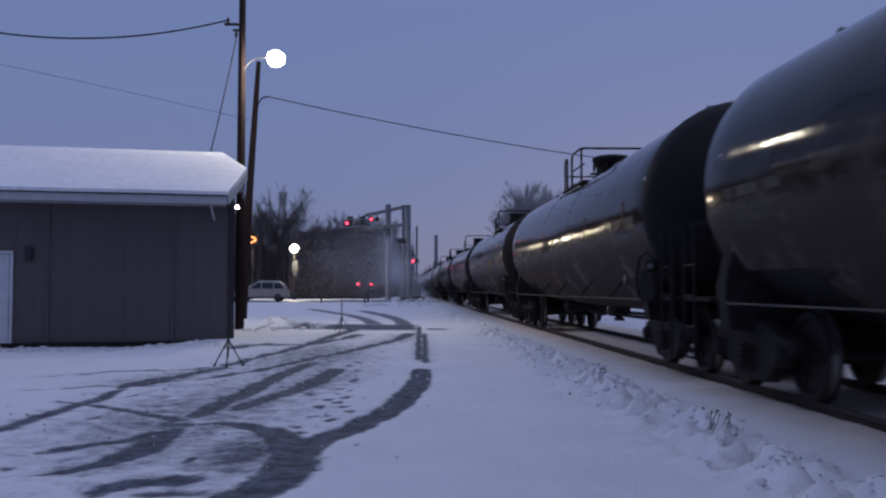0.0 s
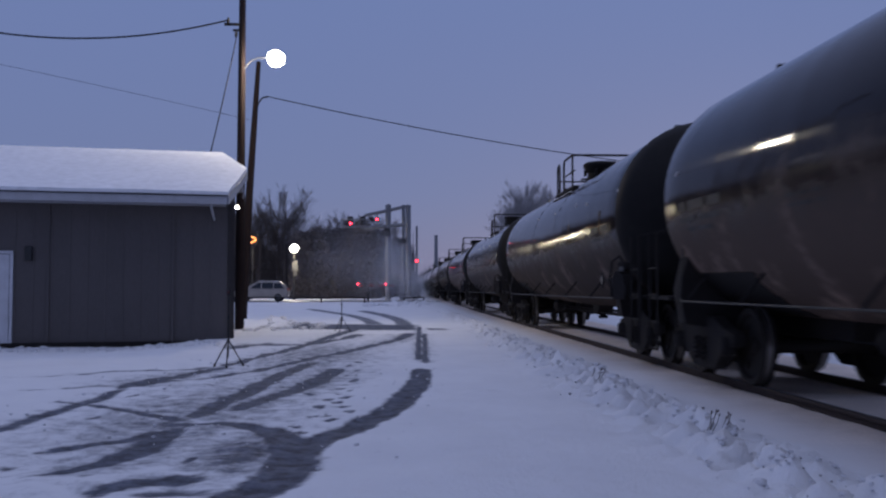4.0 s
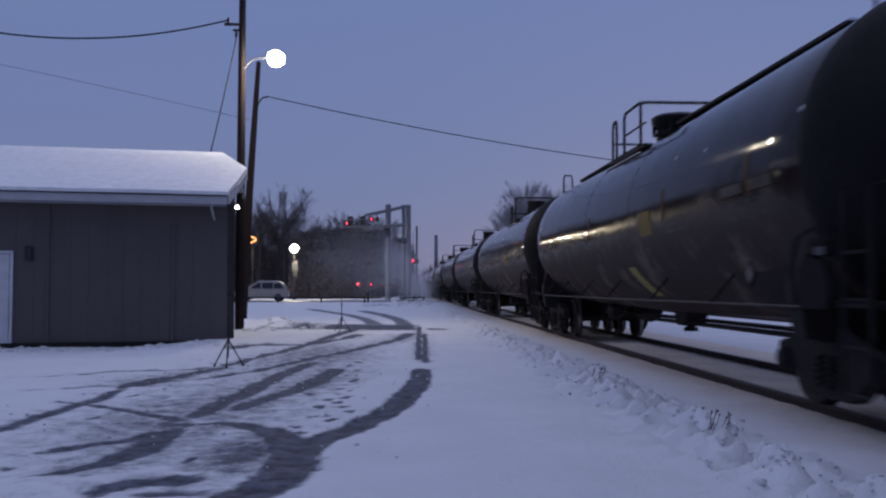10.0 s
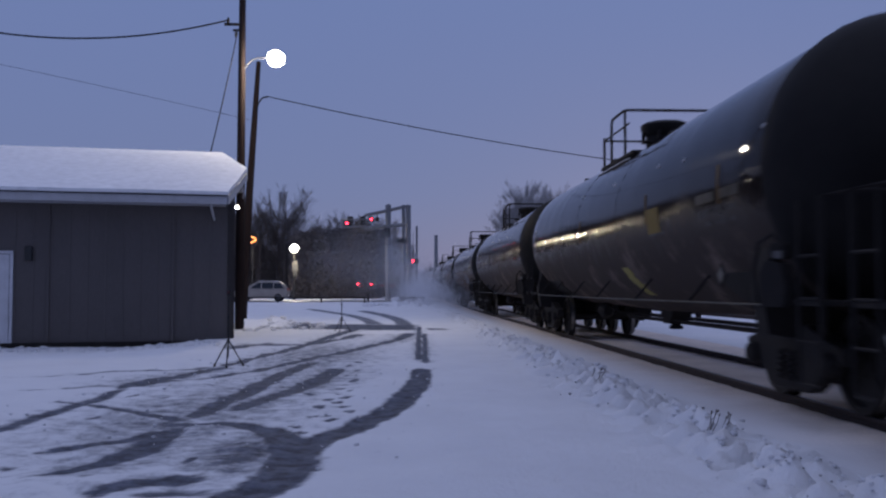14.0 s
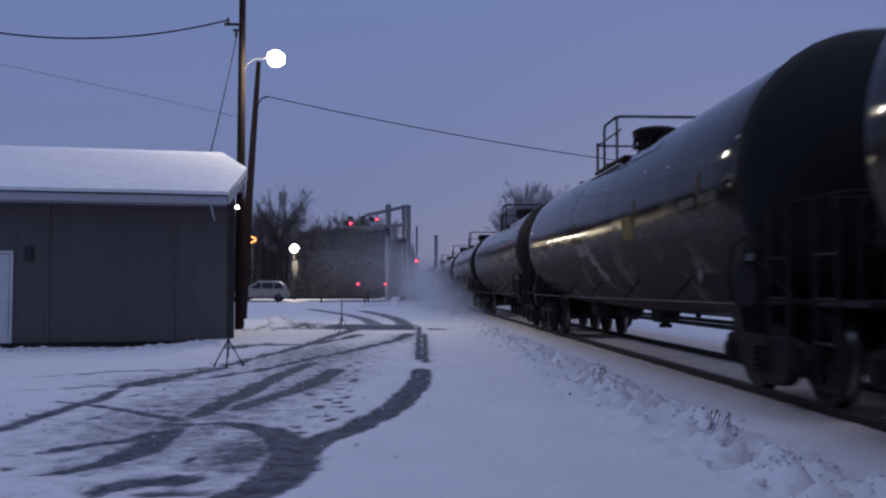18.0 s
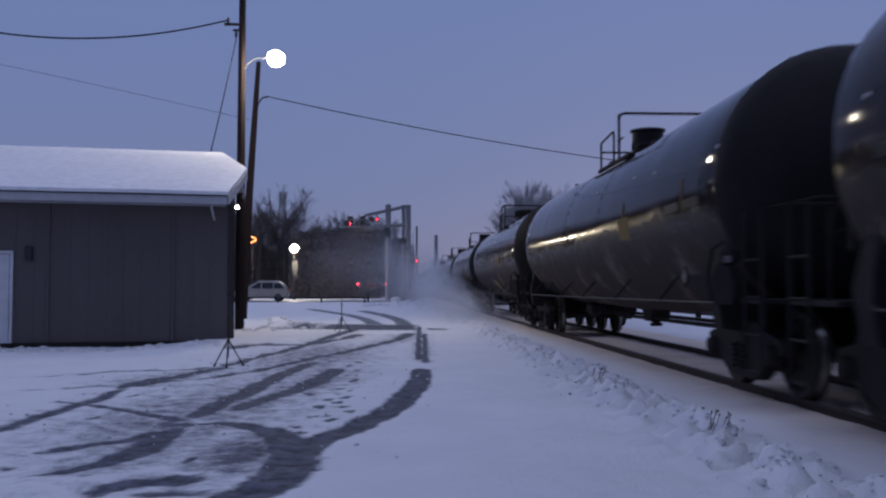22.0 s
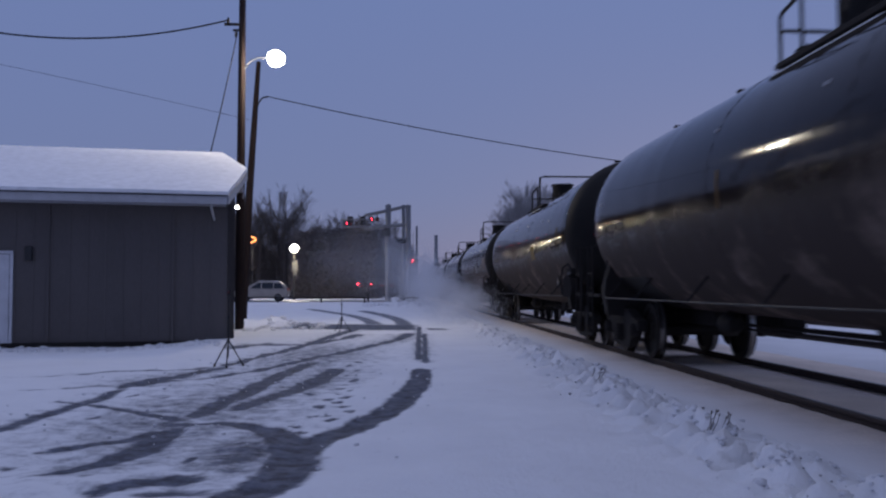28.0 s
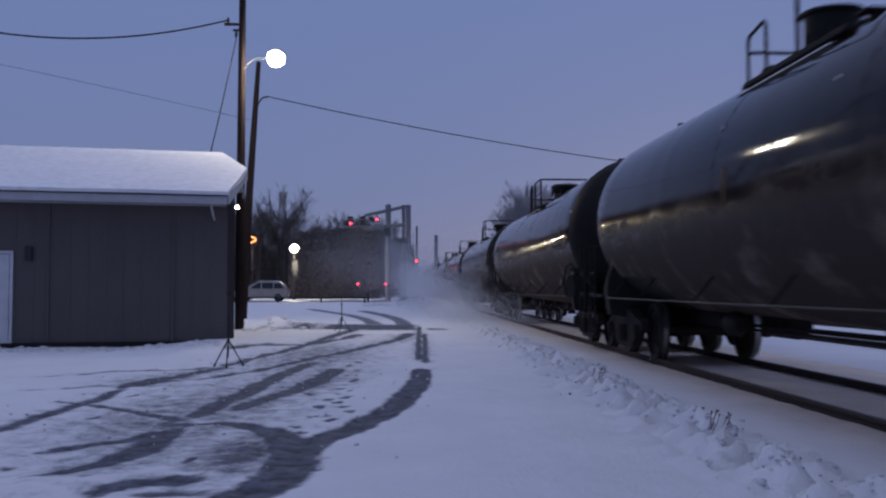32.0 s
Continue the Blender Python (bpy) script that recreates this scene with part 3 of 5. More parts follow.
def lumps(xs, ys, count, low, high, seed, label):
    """Loose lumps of snow lying about a stretch of the yard."""
    rnd = random.Random(seed)
    verts, faces = [], []
    ico = B()
    bmesh.ops.create_icosphere(ico, subdivisions=1, radius=1)
    base = [v.co.copy() for v in ico.verts]
    tris = [[v.index for v in f.verts] for f in ico.faces]
    ico.free()
    for _ in range(count):
        x, y = rnd.uniform(*xs), rnd.uniform(*ys)
        s = low + (high - low) * rnd.random() ** 2.5
        o = len(verts)
        z = level(x, y)
        for c in base:
            k = s * (1 + 0.45 * noise.noise((c.x * 2 + o, c.y * 2, c.z * 2)))
            verts.append((x + c.x * k * 1.4, y + c.y * k * 1.2, z + s * 0.15 + c.z * k * 0.7))
        faces += [[o + i for i in f] for f in tris]
    me = bpy.data.meshes.new("snow_lumps")
    me.from_pydata(verts, [], faces)
    me.materials.append(CLOD)
    me.shade_smooth()
    tagged(new("snow_lumps", me), label, "snow lumps", kind="stuff")


lumps((-9.5, -4.0), (20.6, 22.5), 170, 0.015, 0.07, 31, "small lumps of snow along the foot of the wall")
lumps((-4.6, -2.4), (28.0, 33.5), 70, 0.03, 0.13, 32, "broken lumps of snow beside the swept path")
lumps((-2.6, 2.4), (62.0, 69.0), 130, 0.05, 0.20, 33, "rough ploughed snow before the road")
lumps((-4.2, 0.6), (6.2, 17.0), 170, 0.006, 0.022, 34, "crumbs of snow kicked up between the tyre tracks")
clods("snow_clods", 1500, 0.24, 0.010, 0.034, 4, CLOD, "lumps of ploughed snow along the yard edge")
clods("dirt_crumbs", 330, 0.27, 0.005, 0.012, 14, CRUMB, "dark crumbs of dirt and ballast on the ploughed snow")


def weed(x, y, h, seed, label):
    rnd = random.Random(seed)
    t = thing("dry_weed", pose(x, y, level(x, y)), label, "weed", "weeds in the snow")
    for i in range(7):
        bm = B()
        a = rnd.uniform(0, 6.28)
        d = Vector((0.42 + math.cos(a) * 0.07, math.sin(a) * 0.15, 1))
        p = [Vector((rnd.choice((-0.05, 0.05)) + rnd.uniform(-0.02, 0.02), rnd.uniform(-0.04, 0.04), -0.02))]
        for k in range(4):
            p.append(p[-1] + (d + Vector((rnd.gauss(0, 0.16), rnd.gauss(0, 0.16), 0))) * h * rnd.uniform(0.14, 0.29))
        tube(bm, p, [0.004, 0.0038, 0.0034, 0.003, 0.0025], 4)
        stem = part("stem", bm, WEED, t)
        bm = B()
        e = (p[-1] - p[-2]).normalized()
        tube(bm, [p[-1] - e * 0.008, p[-1], p[-1] + e * 0.010, p[-1] + e * 0.018], [0.003, 0.008, 0.007, 0.003], 5)
        part("seed_head", bm, WEED, stem)


weed(2.58, 7.6, 0.30, 1, "dry brown weed poking through the snow")
weed(2.5, 11.9, 0.17, 2, "dry brown weed poking through the snow")


def rails(x0, near):
    for x in (x0 - 0.753, x0 + 0.753):
        bm = B()
        prof = [(-0.07, -0.072), (0.07, -0.072), (0.07, -0.06), (0.012, -0.045), (0.012, 0.05), (0.036, 0.06), (0.036, 0.088), (0.03, 0.097), (-0.03, 0.097), (-0.036, 0.088), (-0.036, 0.06), (-0.012, 0.05), (-0.012, -0.045), (-0.07, -0.06)]
        prism(bm, prof, 460, Matrix.Translation((x, 200, 0)))
        r = tagged(new("rail", mesh_of("rail", bm, RAIL, 0)), "rusty dark steel rail standing clear of snow", "rail", "rails of the tracks", "structure")
        bm = B()
        box(bm, (x, 200, 0.0985), (0.058, 460, 0.003))
        part("running_surface", bm, RAILHEAD, r, "worn bright running surface")


rails(5.0, True)
rails(11.1, False)
rails(15.6, False)


# ---- building ----
def depot():
    """The low metal-sided building: front wall along x, corner at the origin."""
    L, D, HW = 15.0, 5.7, 3.35
    t = thing("depot_building", pose(-4.16, 23.45, 0, 0, 0, 11.0), "low dark metal-sided building with snow-covered gable roof", "building")
    bm = B()
    box(bm, (-L / 2, 0.15, HW / 2 - 0.15), (L, 0.2, HW + 0.3))
    front = part("wall", bm, SIDING, t, "dark brown metal siding")
    bm = B()
    box(bm, (-L / 2, D - 0.15, HW / 2), (L, 0.2, HW))
    part("wall", bm, SIDING, t)
    peak = 3.48 + 4.58 * 0.352 - 0.12
    back = peak - 1.95 * 0.352
    for x in (-0.1, -L + 0.1):
        bm = B()
        prism(bm, [(0.05, -0.3), (D - 0.05, -0.3), (D - 0.05, back), (3.7 + 1.75, peak - 0.70), (3.7 - 1.75, peak - 0.70), (0.05, HW + 0.1)], 0.2, Matrix.Translation((x, 0, 0)) @ Matrix.Rotation(radians(90), 4, "Z"))
        part("wall", bm, SIDING, t)
    # upright ribs of the siding
    rib = B()
    box(rib, (0, 0, HW / 2 - 0.05), (0.04, 0.008, HW - 0.12), chamfer=0.003)
    me = mesh_of("rib", rib, SIDING, 0)
    for i in range(36):
        part("rib", me, SIDING, front, m=Matrix.Translation((-0.2 - i * 0.41, 0.045, 0)))
    for x in (-1.49, -4.38):
        bm = B()
        box(bm, (x, 0.028, HW / 2 - 0.1), (0.07, 0.05, HW + 0.14), chamfer=0.01)
        part("joint_cover", bm, SIDING, front)
    # roof with clipped gables
    over, fr = 0.35, 0.88
    xe, xb, xr = -0.20, 0.31, -0.30
    ey, ez = -fr, 3.48
    rise = 0.352
    yc = 3.7
    rz = ez + (yc - ey) * rise
    yb = yc - 1.93
    ye = D + 0.3
    ze = rz - (ye - yc) * rise
    zb = ez + (yb - ey) * rise

    def slab(name, lift, thick, grow, mat, label):
        bm = B()
        g = grow
        lo, hi = lift, lift + thick
        top, bot = [], []
        plan = [(xe + g, ey - g, ez), (xb + g, yb, zb), (xr, yc, rz), (xb + g, 2 * yc - yb, zb), (xb + g, ye + g, ze), (-L - over - g, ye + g, ze), (-L - over - g, 2 * yc - yb, zb), (-L - over + 0.78, yc, rz), (-L - over - g, yb, zb), (-L - over - g, ey - g, ez)]
        for hgt, out in ((hi, top), (lo, bot)):
            for x, y, z in plan:
                out.append(bm.verts.new((x, y, z + hgt)))
        for vs in (top, bot):
            bm.faces.new([vs[i] for i in (0, 1, 2, 7, 8, 9)])
            bm.faces.new([vs[i] for i in (2, 3, 4, 5, 6, 7)])
            bm.faces.new([vs[i] for i in (1, 3, 2)])
            bm.faces.new([vs[i] for i in (8, 7, 6)])
        for i in range(10):
            j = (i + 1) % 10
            bm.faces.new((top[i], top[j], bot[j], bot[i]))
        return bm

    part("roof", slab("roof", 0.0, 0.03, 0.0, FASCIA, ""), FASCIA, t, "grey roof deck", 0)
    bm = slab("snow", 0.034, 0.085, 0.02, ROOF_SNOW, "")
    bmesh.ops.triangulate(bm, faces=bm.faces[:])
    bmesh.ops.subdivide_edges(bm, edges=bm.edges[:], cuts=7, use_grid_fill=True)
    for v in bm.verts:
        v.co.z += 0.022 * noise.noise((v.co.x * 1.3, v.co.y * 1.3, 2)) + 0.01 * noise.noise((v.co.x * 5, v.co.y * 5, 2))
    part("roof_snow", bm, ROOF_SNOW, t, "even layer of fresh snow on the roof", 60)
    bm = B()
    box(bm, ((xe - L - over) / 2, ey - 0.012, ez - 0.085), (L + over + xe, 0.03, 0.20))
    part("fascia", bm, FASCIA, t, "white eave fascia board")
    bm = B()
    box(bm, ((xe - L - over) / 2, ey - 0.036, ez + 0.016), (L + over + xe, 0.05, 0.030), chamfer=0.006)
    part("drip_edge", bm, BLACKMETAL, t, "thin dark strip between the roof snow and the fascia")
    for x0, y0, z0, y1, z1 in ((xe, ey, ez, yb, zb), (xb, ye, ze, 2 * yc - yb, zb)):
        bm = B()
        a, b = Vector((x0 + 0.012, y0, z0 - 0.02)), Vector((xb + 0.012, y1, z1 - 0.02))
        vs = [bm.verts.new(p + Vector((dx, 0, dz))) for dx in (0, 0.03) for p in (a, b) for dz in (-0.17, 0.03)]
        for f in ((0, 1, 3, 2), (4, 6, 7, 5), (0, 4, 5, 1), (2, 3, 7, 6), (0, 2, 6, 4), (1, 5, 7, 3)):
            bm.faces.new([vs[i] for i in f])
        part("rake_board", bm, FASCIA, t, "white sloping gable board", 0)
    bm = B()
    box(bm, ((xe - L - over) / 2, -fr / 2, ez - 0.16), (L + over + xe - 0.05, fr - 0.06, 0.03))
    part("soffit", bm, FASCIA, t)
    # downspout elbow
    bm = B()
    tube(bm, [(-0.62, -fr + 0.02, HW + 0.06), (-0.60, -fr + 0.10, HW - 0.05), (-0.54, -0.3, HW - 0.26), (-0.50, -0.06, HW - 0.38)], 0.032, 8)
    part("downspout", bm, FASCIA, t, "white bent downspout elbow")
    # door
    bm = B()
    box(bm, (-5.70, 0.03, 0.97), (0.92, 0.05, 2.20), chamfer=0.008)
    door = part("door", bm, DOORWHITE, t, "plain white steel door")
    bm = B()
    for x in (-5.19, -6.21):
        box(bm, (x, 0.03, 0.98), (0.07, 0.09, 2.28), chamfer=0.006)
    box(bm, (-5.70, 0.03, 2.12), (1.09, 0.09, 0.07), chamfer=0.006)
    part("door_frame", bm, DOORWHITE, t)
    bm = B()
    lathe(bm, [(0.0, 0.0), (0.03, 0.0), (0.03, 0.01), (0.014, 0.02), (0.014, 0.05), (0.03, 0.065), (0.025, 0.09), (0, 0.095)], 12, Matrix.Translation((-6.06, 0.0, 1.0)) @ RX)
    part("door_knob", bm, GALV, door, "round metal door knob")
    bm = B()
    box(bm, (-4.81, -0.03, 2.09), (0.16, 0.1, 0.34), chamfer=0.015)
    part("meter_box", bm, BLACKMETAL, t, "small dark wall box")
    bm = B()
    tube(bm, [(-0.02, 0.45, 3.42), (0.05, 0.45, 3.44), (0.065, 0.45, 3.40)], 0.014, 6)
    fitting = part("wall_light", bm, GALV, t)
    bm = B()
    lathe(bm, [(0, -0.05), (0.034, -0.035), (0.042, 0.0), (0.028, 0.035), (0, 0.045)], 12, Matrix.Translation((0.05, 0.45, 3.34)))
    part("light_bulb", bm, SMALLHOT, fitting, "small bright bare bulb")
    bm = B()
    box(bm, (-L / 2, 0.02, -0.17), (L, 0.09, 0.24), chamfer=0.01)
    part("base_trim", bm, UNDER, t)


depot()


# ---- poles, lamps, wires ----
def utility_pole():
    t = thing("utility_pole", pose(-5.12, 29.75, 0), "tall dark wooden utility pole with lamp arm", "utility pole")
    bm = B()
    tube(bm, [(0, 0, -0.3), (0, 0, 3), (0.01, 0, 7), (0.02, 0, 12.5)], [0.145, 0.135, 0.12, 0.10], 16)
    part("pole", bm, POLEWOOD, t)
    bm = B()
    tube(bm, [(0.10, -0.03, 8.30), (0.16, -0.04, 8.42), (0.32, -0.06, 8.58), (0.55, -0.12, 8.66), (0.82, -0.2, 8.64), (1.0, -0.25, 8.62)], 0.024, 8)
    part("lamp_arm", bm, GALV, t, "curved grey lamp arm")
    head = B()
    lathe(head, [(0.0, 0.16), (0.08, 0.15), (0.12, 0.10), (0.20, 0.02), (0.21, 0.0), (0.19, 0.0), (0.10, 0.07), (0.0, 0.08)], 20, Matrix.Translation((1.14, -0.3, 8.72)))
    lamp = part("lamp_head", head, GALV, t, "domed yard lamp head")
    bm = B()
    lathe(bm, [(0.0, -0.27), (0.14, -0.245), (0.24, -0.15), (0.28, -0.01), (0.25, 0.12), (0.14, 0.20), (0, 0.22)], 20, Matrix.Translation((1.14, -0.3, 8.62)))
    part("lamp_bulb", bm, LAMPHOT, lamp, "white lit lamp refractor, oversized to stand for its glare")
    bm = B()
    box(bm, (-0.30, -0.05, 9.76), (0.5, 0.08, 0.08), chamfer=0.01)
    box(bm, (-0.18, 0, 9.58), (0.2, 0.07, 0.07), chamfer=0.01)
    part("bracket", bm, UNDER, t, "small dark bracket")
    for x, z in ((-0.42, 9.89), (-0.17, 9.43)):
        bm = B()
        lathe(bm, [(0, -0.09), (0.04, -0.09), (0.055, -0.05), (0.035, -0.03), (0.055, 0.0), (0.035, 0.03), (0.045, 0.07), (0, 0.08)], 12, Matrix.Translation((x, -0.08, z)))
        part("insulator", bm, PIPE, t, "pale ceramic insulator")
    bm = B()
    tube(bm, [(0.145, -0.02, 0.0), (0.137, -0.02, 3.0), (0.12, -0.02, 8.2)], 0.02, 6)
    part("conduit", bm, UNDER, t)


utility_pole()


def leaning_pole():
    t = thing("leaning_pole", pose(-5.8, 35, 0), "thinner wooden pole leaning beside the tall one", "utility pole")
    bm = B()
    tube(bm, [(-0.12, 0, -0.3), (0.12, 0, 4.9), (0.42, 0, 9.85)], [0.17, 0.14, 0.085], 14)
    part("pole", bm, POLEWOOD, t)
    bm = B()
    tube(bm, [(0.36, -0.09, 7.9), (0.44, -0.1, 8.25), (0.60, -0.12, 8.45), (0.8, -0.12, 8.50)], 0.03, 8)
    part("service_loop", bm, CABLE, t, "bent cable weatherhead")


leaning_pole()


def wire(name, a, b, sag, r, label, n=28):
    a, b = Vector(a), Vector(b)
    bm = B()
    tube(bm, [a.lerp(b, i / n) - Vector((0, 0, 4 * sag * (i / n) * (1 - i / n))) for i in range(n + 1)], r, 5)
    tagged(new(name, mesh_of(name, bm, CABLE)), label, "cable", "overhead wires")


wire("overhead_wire", (-5.0, 34.88, 8.50), (13.2, 41, 6.62), 0.25, 0.020, "black service cable sagging across the tracks")
wire("overhead_wire", (-5.55, 29.65, 9.88), (-16.5, 29.0, 10.15), 0.86, 0.028, "black cable sagging from the tall pole")
wire("overhead_wire", (-5.40, 34.9, 7.55), (-17.5, 34.0, 10.0), -0.05, 0.007, "thin faint grey cable from the leaning pole")
wire("guy_wire", (-5.26, 29.7, 9.46), (-5.66, 27.3, 4.9), 0.12, 0.018, "dark cable slanting down to the roof")


def far_pole():
    t = thing("utility_pole", pose(13.4, 41, 0), "dark wooden pole beyond the tracks", "utility pole")
    bm = B()
    tube(bm, [(0, 0, -0.3), (0, 0, 6.6)], [0.13, 0.09], 12)
    part("pole", bm, POLEWOOD, t)


far_pole()


# ---- tripods with red lamps ----
def tripod_stand(x, y, turn, top, r):
    z0 = level(x, y)
    t = thing("light_stand", pose(x, y, z0), "black folding tripod stand with small red lamp", "tripod", "red-lamp stands")
    for k in range(3):
        a = radians(120 * k + turn)
        c, s = math.cos(a), math.sin(a)
        bm = B()
        tube(bm, [(0.02 * c, 0.02 * s, 0.40), (0.25 * c, 0.25 * s, 0.03), (0.26 * c, 0.26 * s, 0.0)], 0.012, 6)
        leg = part("leg", bm, BLACKMETAL, t)
        bm = B()
        lathe(bm, [(0, 0), (0.018, 0.0), (0.02, 0.03), (0.012, 0.05), (0, 0.05)], 8, Matrix.Translation((0.26 * c, 0.26 * s, -0.01)))
        part("rubber_foot", bm, TYRE, leg)
        bm = B()
        tube(bm, [(0.013 * c, 0.013 * s, 0.33), (0.10 * c, 0.10 * s, 0.325)], 0.006, 5)
        part("brace", bm, BLACKMETAL, t)
    bm = B()
    tube(bm, [(0, 0, 0.15), (0, 0, 0.80)], 0.013, 8)
    part("pole", bm, BLACKMETAL, t)
    bm = B()
    tube(bm, [(0, 0, 0.79), (0, 0, top - 0.05)], 0.009, 8)
    part("upper_pole", bm, BLACKMETAL, t)
    for z in (0.41, 0.79):
        bm = B()
        lathe(bm, [(0, -0.03), (0.022, -0.03), (0.024, 0.0), (0.022, 0.03), (0, 0.03)], 10, Matrix.Translation((0, 0, z)))
        part("collar", bm, BLACKMETAL, t)
    bm = B()
    box(bm, (0, 0.02, top), (0.07, 0.03, 0.10), chamfer=0.008)
    part("lamp_housing", bm, BLACKMETAL, t)
    return t, turning_lamp(t, (0, -0.012, top), r)


def turning_lamp(parent, at, r):
    """A red lamp whose lit face turns to the viewer and away."""
    bm = B()
    lathe(bm, [(0, 0.0), (r, 0.0), (r, 0.012), (r * 0.7, 0.022), (0, 0.026)], 14, RX)
    drum = part("lamp", bm, REDHOT, parent, "red lamp, lit by turns", m=Matrix.Translation(at))
    bm = B()
    lathe(bm, [(r * 1.04, -0.016), (r * 1.14, -0.016), (r * 1.14, 0.012), (r * 0.7, 0.02), (0, 0.024)], 14, Matrix.Rotation(radians(-90), 4, "X"))
    part("back_cap", bm, REDDIM, drum)
    return drum


STANDS = [tripod_stand(-2.76, 15.05, 35, 1.19, 0.019), tripod_stand(-1.71, 27.3, 20, 1.25, 0.034)]


# ---- the crossing ----
def flasher_pair(parent, at, gap=0.76):
    """Two red lamps on a bar with round black backgrounds."""
    x, y, z = at
    bm = B()
    tube(bm, [(x - gap / 2, y, z), (x + gap / 2, y, z)], 0.03, 6)
    part("lamp_bar", bm, GALV, parent)
    out = []
    for sx in (-gap / 2, gap / 2):
        bm = B()
        lathe(bm, [(0, 0.0), (0.25, 0.0), (0.25, 0.015), (0.12, 0.02), (0.11, 0.12), (0.08, 0.16), (0, 0.16)], 18, Matrix.Translation((x + sx, y - 0.06, z)) @ Matrix.Rotation(radians(-90), 4, "X"))
        part("background", bm, BLACKMETAL, parent, "round black lamp background")
        bm = B()
        pts = [(0.13 * math.cos(radians(a)), 0.13 * math.sin(radians(a))) for a in range(0, 181, 20)]
        outline = pts + [(0.115 * math.cos(radians(a)), 0.115 * math.sin(radians(a))) for a in range(180, -1, -20)]
        prism(bm, outline, 0.2, Matrix.Translation((x + sx, y - 0.17, z)))
        part("hood", bm, BLACKMETAL, parent)
        out.append(turning_lamp(parent, (x + sx, y - 0.075, z), 0.115))
    return out


def lattice(bm, a, b, w, h, bays):
    """A box truss from a to b along x."""
    xa, xb = a[0], b[0]
    for dy in (-w / 2, w / 2):
        for dz in (0, h):
            tube(bm, [(xa, a[1] + dy, a[2] + dz), (xb, b[1] + dy, b[2] + dz)], 0.055, 6)
        for i in range(bays + 1):
            x = xa + (xb - xa) * i / bays
            z = a[2] + (b[2] - a[2]) * i / bays
            tube(bm, [(x, a[1] + dy, z), (x, a[1] + dy, z + h)], 0.03, 5)


def cantilever_signal():
    y = 95.0
    t = thing("crossing_signal", pose(0.62, y, level(0.6, y)), "grey steel cantilever crossing signal with red flashing lamps", "crossing signal")
    for dx in (-0.28, 0.22):
        bm = B()
        tube(bm, [(dx, 0, -0.2), (dx, 0, 9.75)], 0.19 if dx < 0 else 0.27, 12)
        part("mast", bm, GALV, t)
    for i in range(22):
        z = 1.0 + i * 0.40
        bm = B()
        tube(bm, [(-0.28, 0, z), (0.22, 0, z)], 0.02, 5)
        part("rung", bm, GALV, t)
    bm = B()
    box(bm, (0, 0, 0.15), (1.1, 0.8, 0.5), chamfer=0.03)
    part("footing", bm, FASCIA, t)
    # upper frame and arm
    bm = B()
    tube(bm, [(-4.3, 0, 8.65), (0.2, 0, 9.65)], 0.18, 8)
    tube(bm, [(-4.3, 0, 7.35), (0.2, 0, 7.75)], 0.20, 8)
    tube(bm, [(-3.0, 0, 7.5), (-3.0, 0, 8.95)], 0.07, 6)
    part("arm", bm, GALV, t)
    bm = B()
    lattice(bm, (-6.6, -0.3, 7.45), (-3.0, -0.3, 7.45), 0.5, 0.75, 6)
    part("walkway_truss", bm, GALV, t)
    bm = B()
    tube(bm, [(-1.85, 0.1, -0.2), (-1.85, 0.1, 9.75)], 0.29, 10)
    part("mast", bm, GALV, t, "shorter grey signal mast")
    bm = B()
    lathe(bm, [(0, 0), (0.28, 0.0), (0.28, 0.2), (0.15, 0.35), (0, 0.35)], 12, Matrix.Translation((-1.85, 0.1, 9.5)))
    part("mast_cap", bm, GALV, t)
    for x, z in ((-6.35, 7.95), (-5.0, 8.0)):
        bm = B()
        box(bm, (x + 0.6, 0, z + 0.15), (0.55, 0.3, 0.9), chamfer=0.04)
        part("lamp_case", bm, BLACKMETAL, t, "black signal lamp case")
    lamps = [flasher_pair(t, (-5.85, -0.75, 7.78), 0.36), flasher_pair(t, (-3.25, -0.75, 8.22), 0.58)]
    bm = B()
    box(bm, (-0.55, -0.25, 6.05), (1.1, 0.05, 0.55), chamfer=0.02)
    part("sign_plate", bm, BLACKMETAL, t, "dark plate on the mast")
    bm = B()
    box(bm, (-1.95, -0.2, 6.9), (0.6, 0.3, 0.9), chamfer=0.03)
    part("lamp_case", bm, BLACKMETAL, t)
    return lamps


def mast_signal():
    y = 95.5
    t = thing("signal_mast", pose(1.72, y, level(1.7, y)), "grey signal mast with ladder and red lamps", "railway signal")
    bm = B()
    tube(bm, [(0, 0, -0.2), (0, 0, 7.6)], 0.11, 10)
    part("mast", bm, GALV, t)
    bm = B()
    for dx in (-0.75, -0.35):
        tube(bm, [(dx, 0.1, 0.0), (dx, 0.1, 7.0)], 0.025, 5)
    for i in range(16):
        tube(bm, [(-0.75, 0.1, 0.4 + i * 0.42), (-0.35, 0.1, 0.4 + i * 0.42)], 0.018, 5)
    part("ladder", bm, GALV, t)
    bm = B()
    box(bm, (0, 0, 1.0), (0.9, 0.6, 1.5), chamfer=0.03)
    part("relay_case", bm, GALV, t)
    return flasher_pair(t, (-0.2, -0.3, 3.98), 0.42)


def gate():
    """The lowered gate arm with its lamps."""
    y = 92.0
    t = thing("crossing_gate", pose(0.2, y, level(0.2, y)), "lowered red and white crossing gate arm with red lamps", "crossing gate")
    bm = B()
    box(bm, (0, 0, 0.7), (0.5, 0.5, 1.5), chamfer=0.04)
    part("gate_machine", bm, GALV, t)
    n = 9
    for i in range(n):
        bm = B()
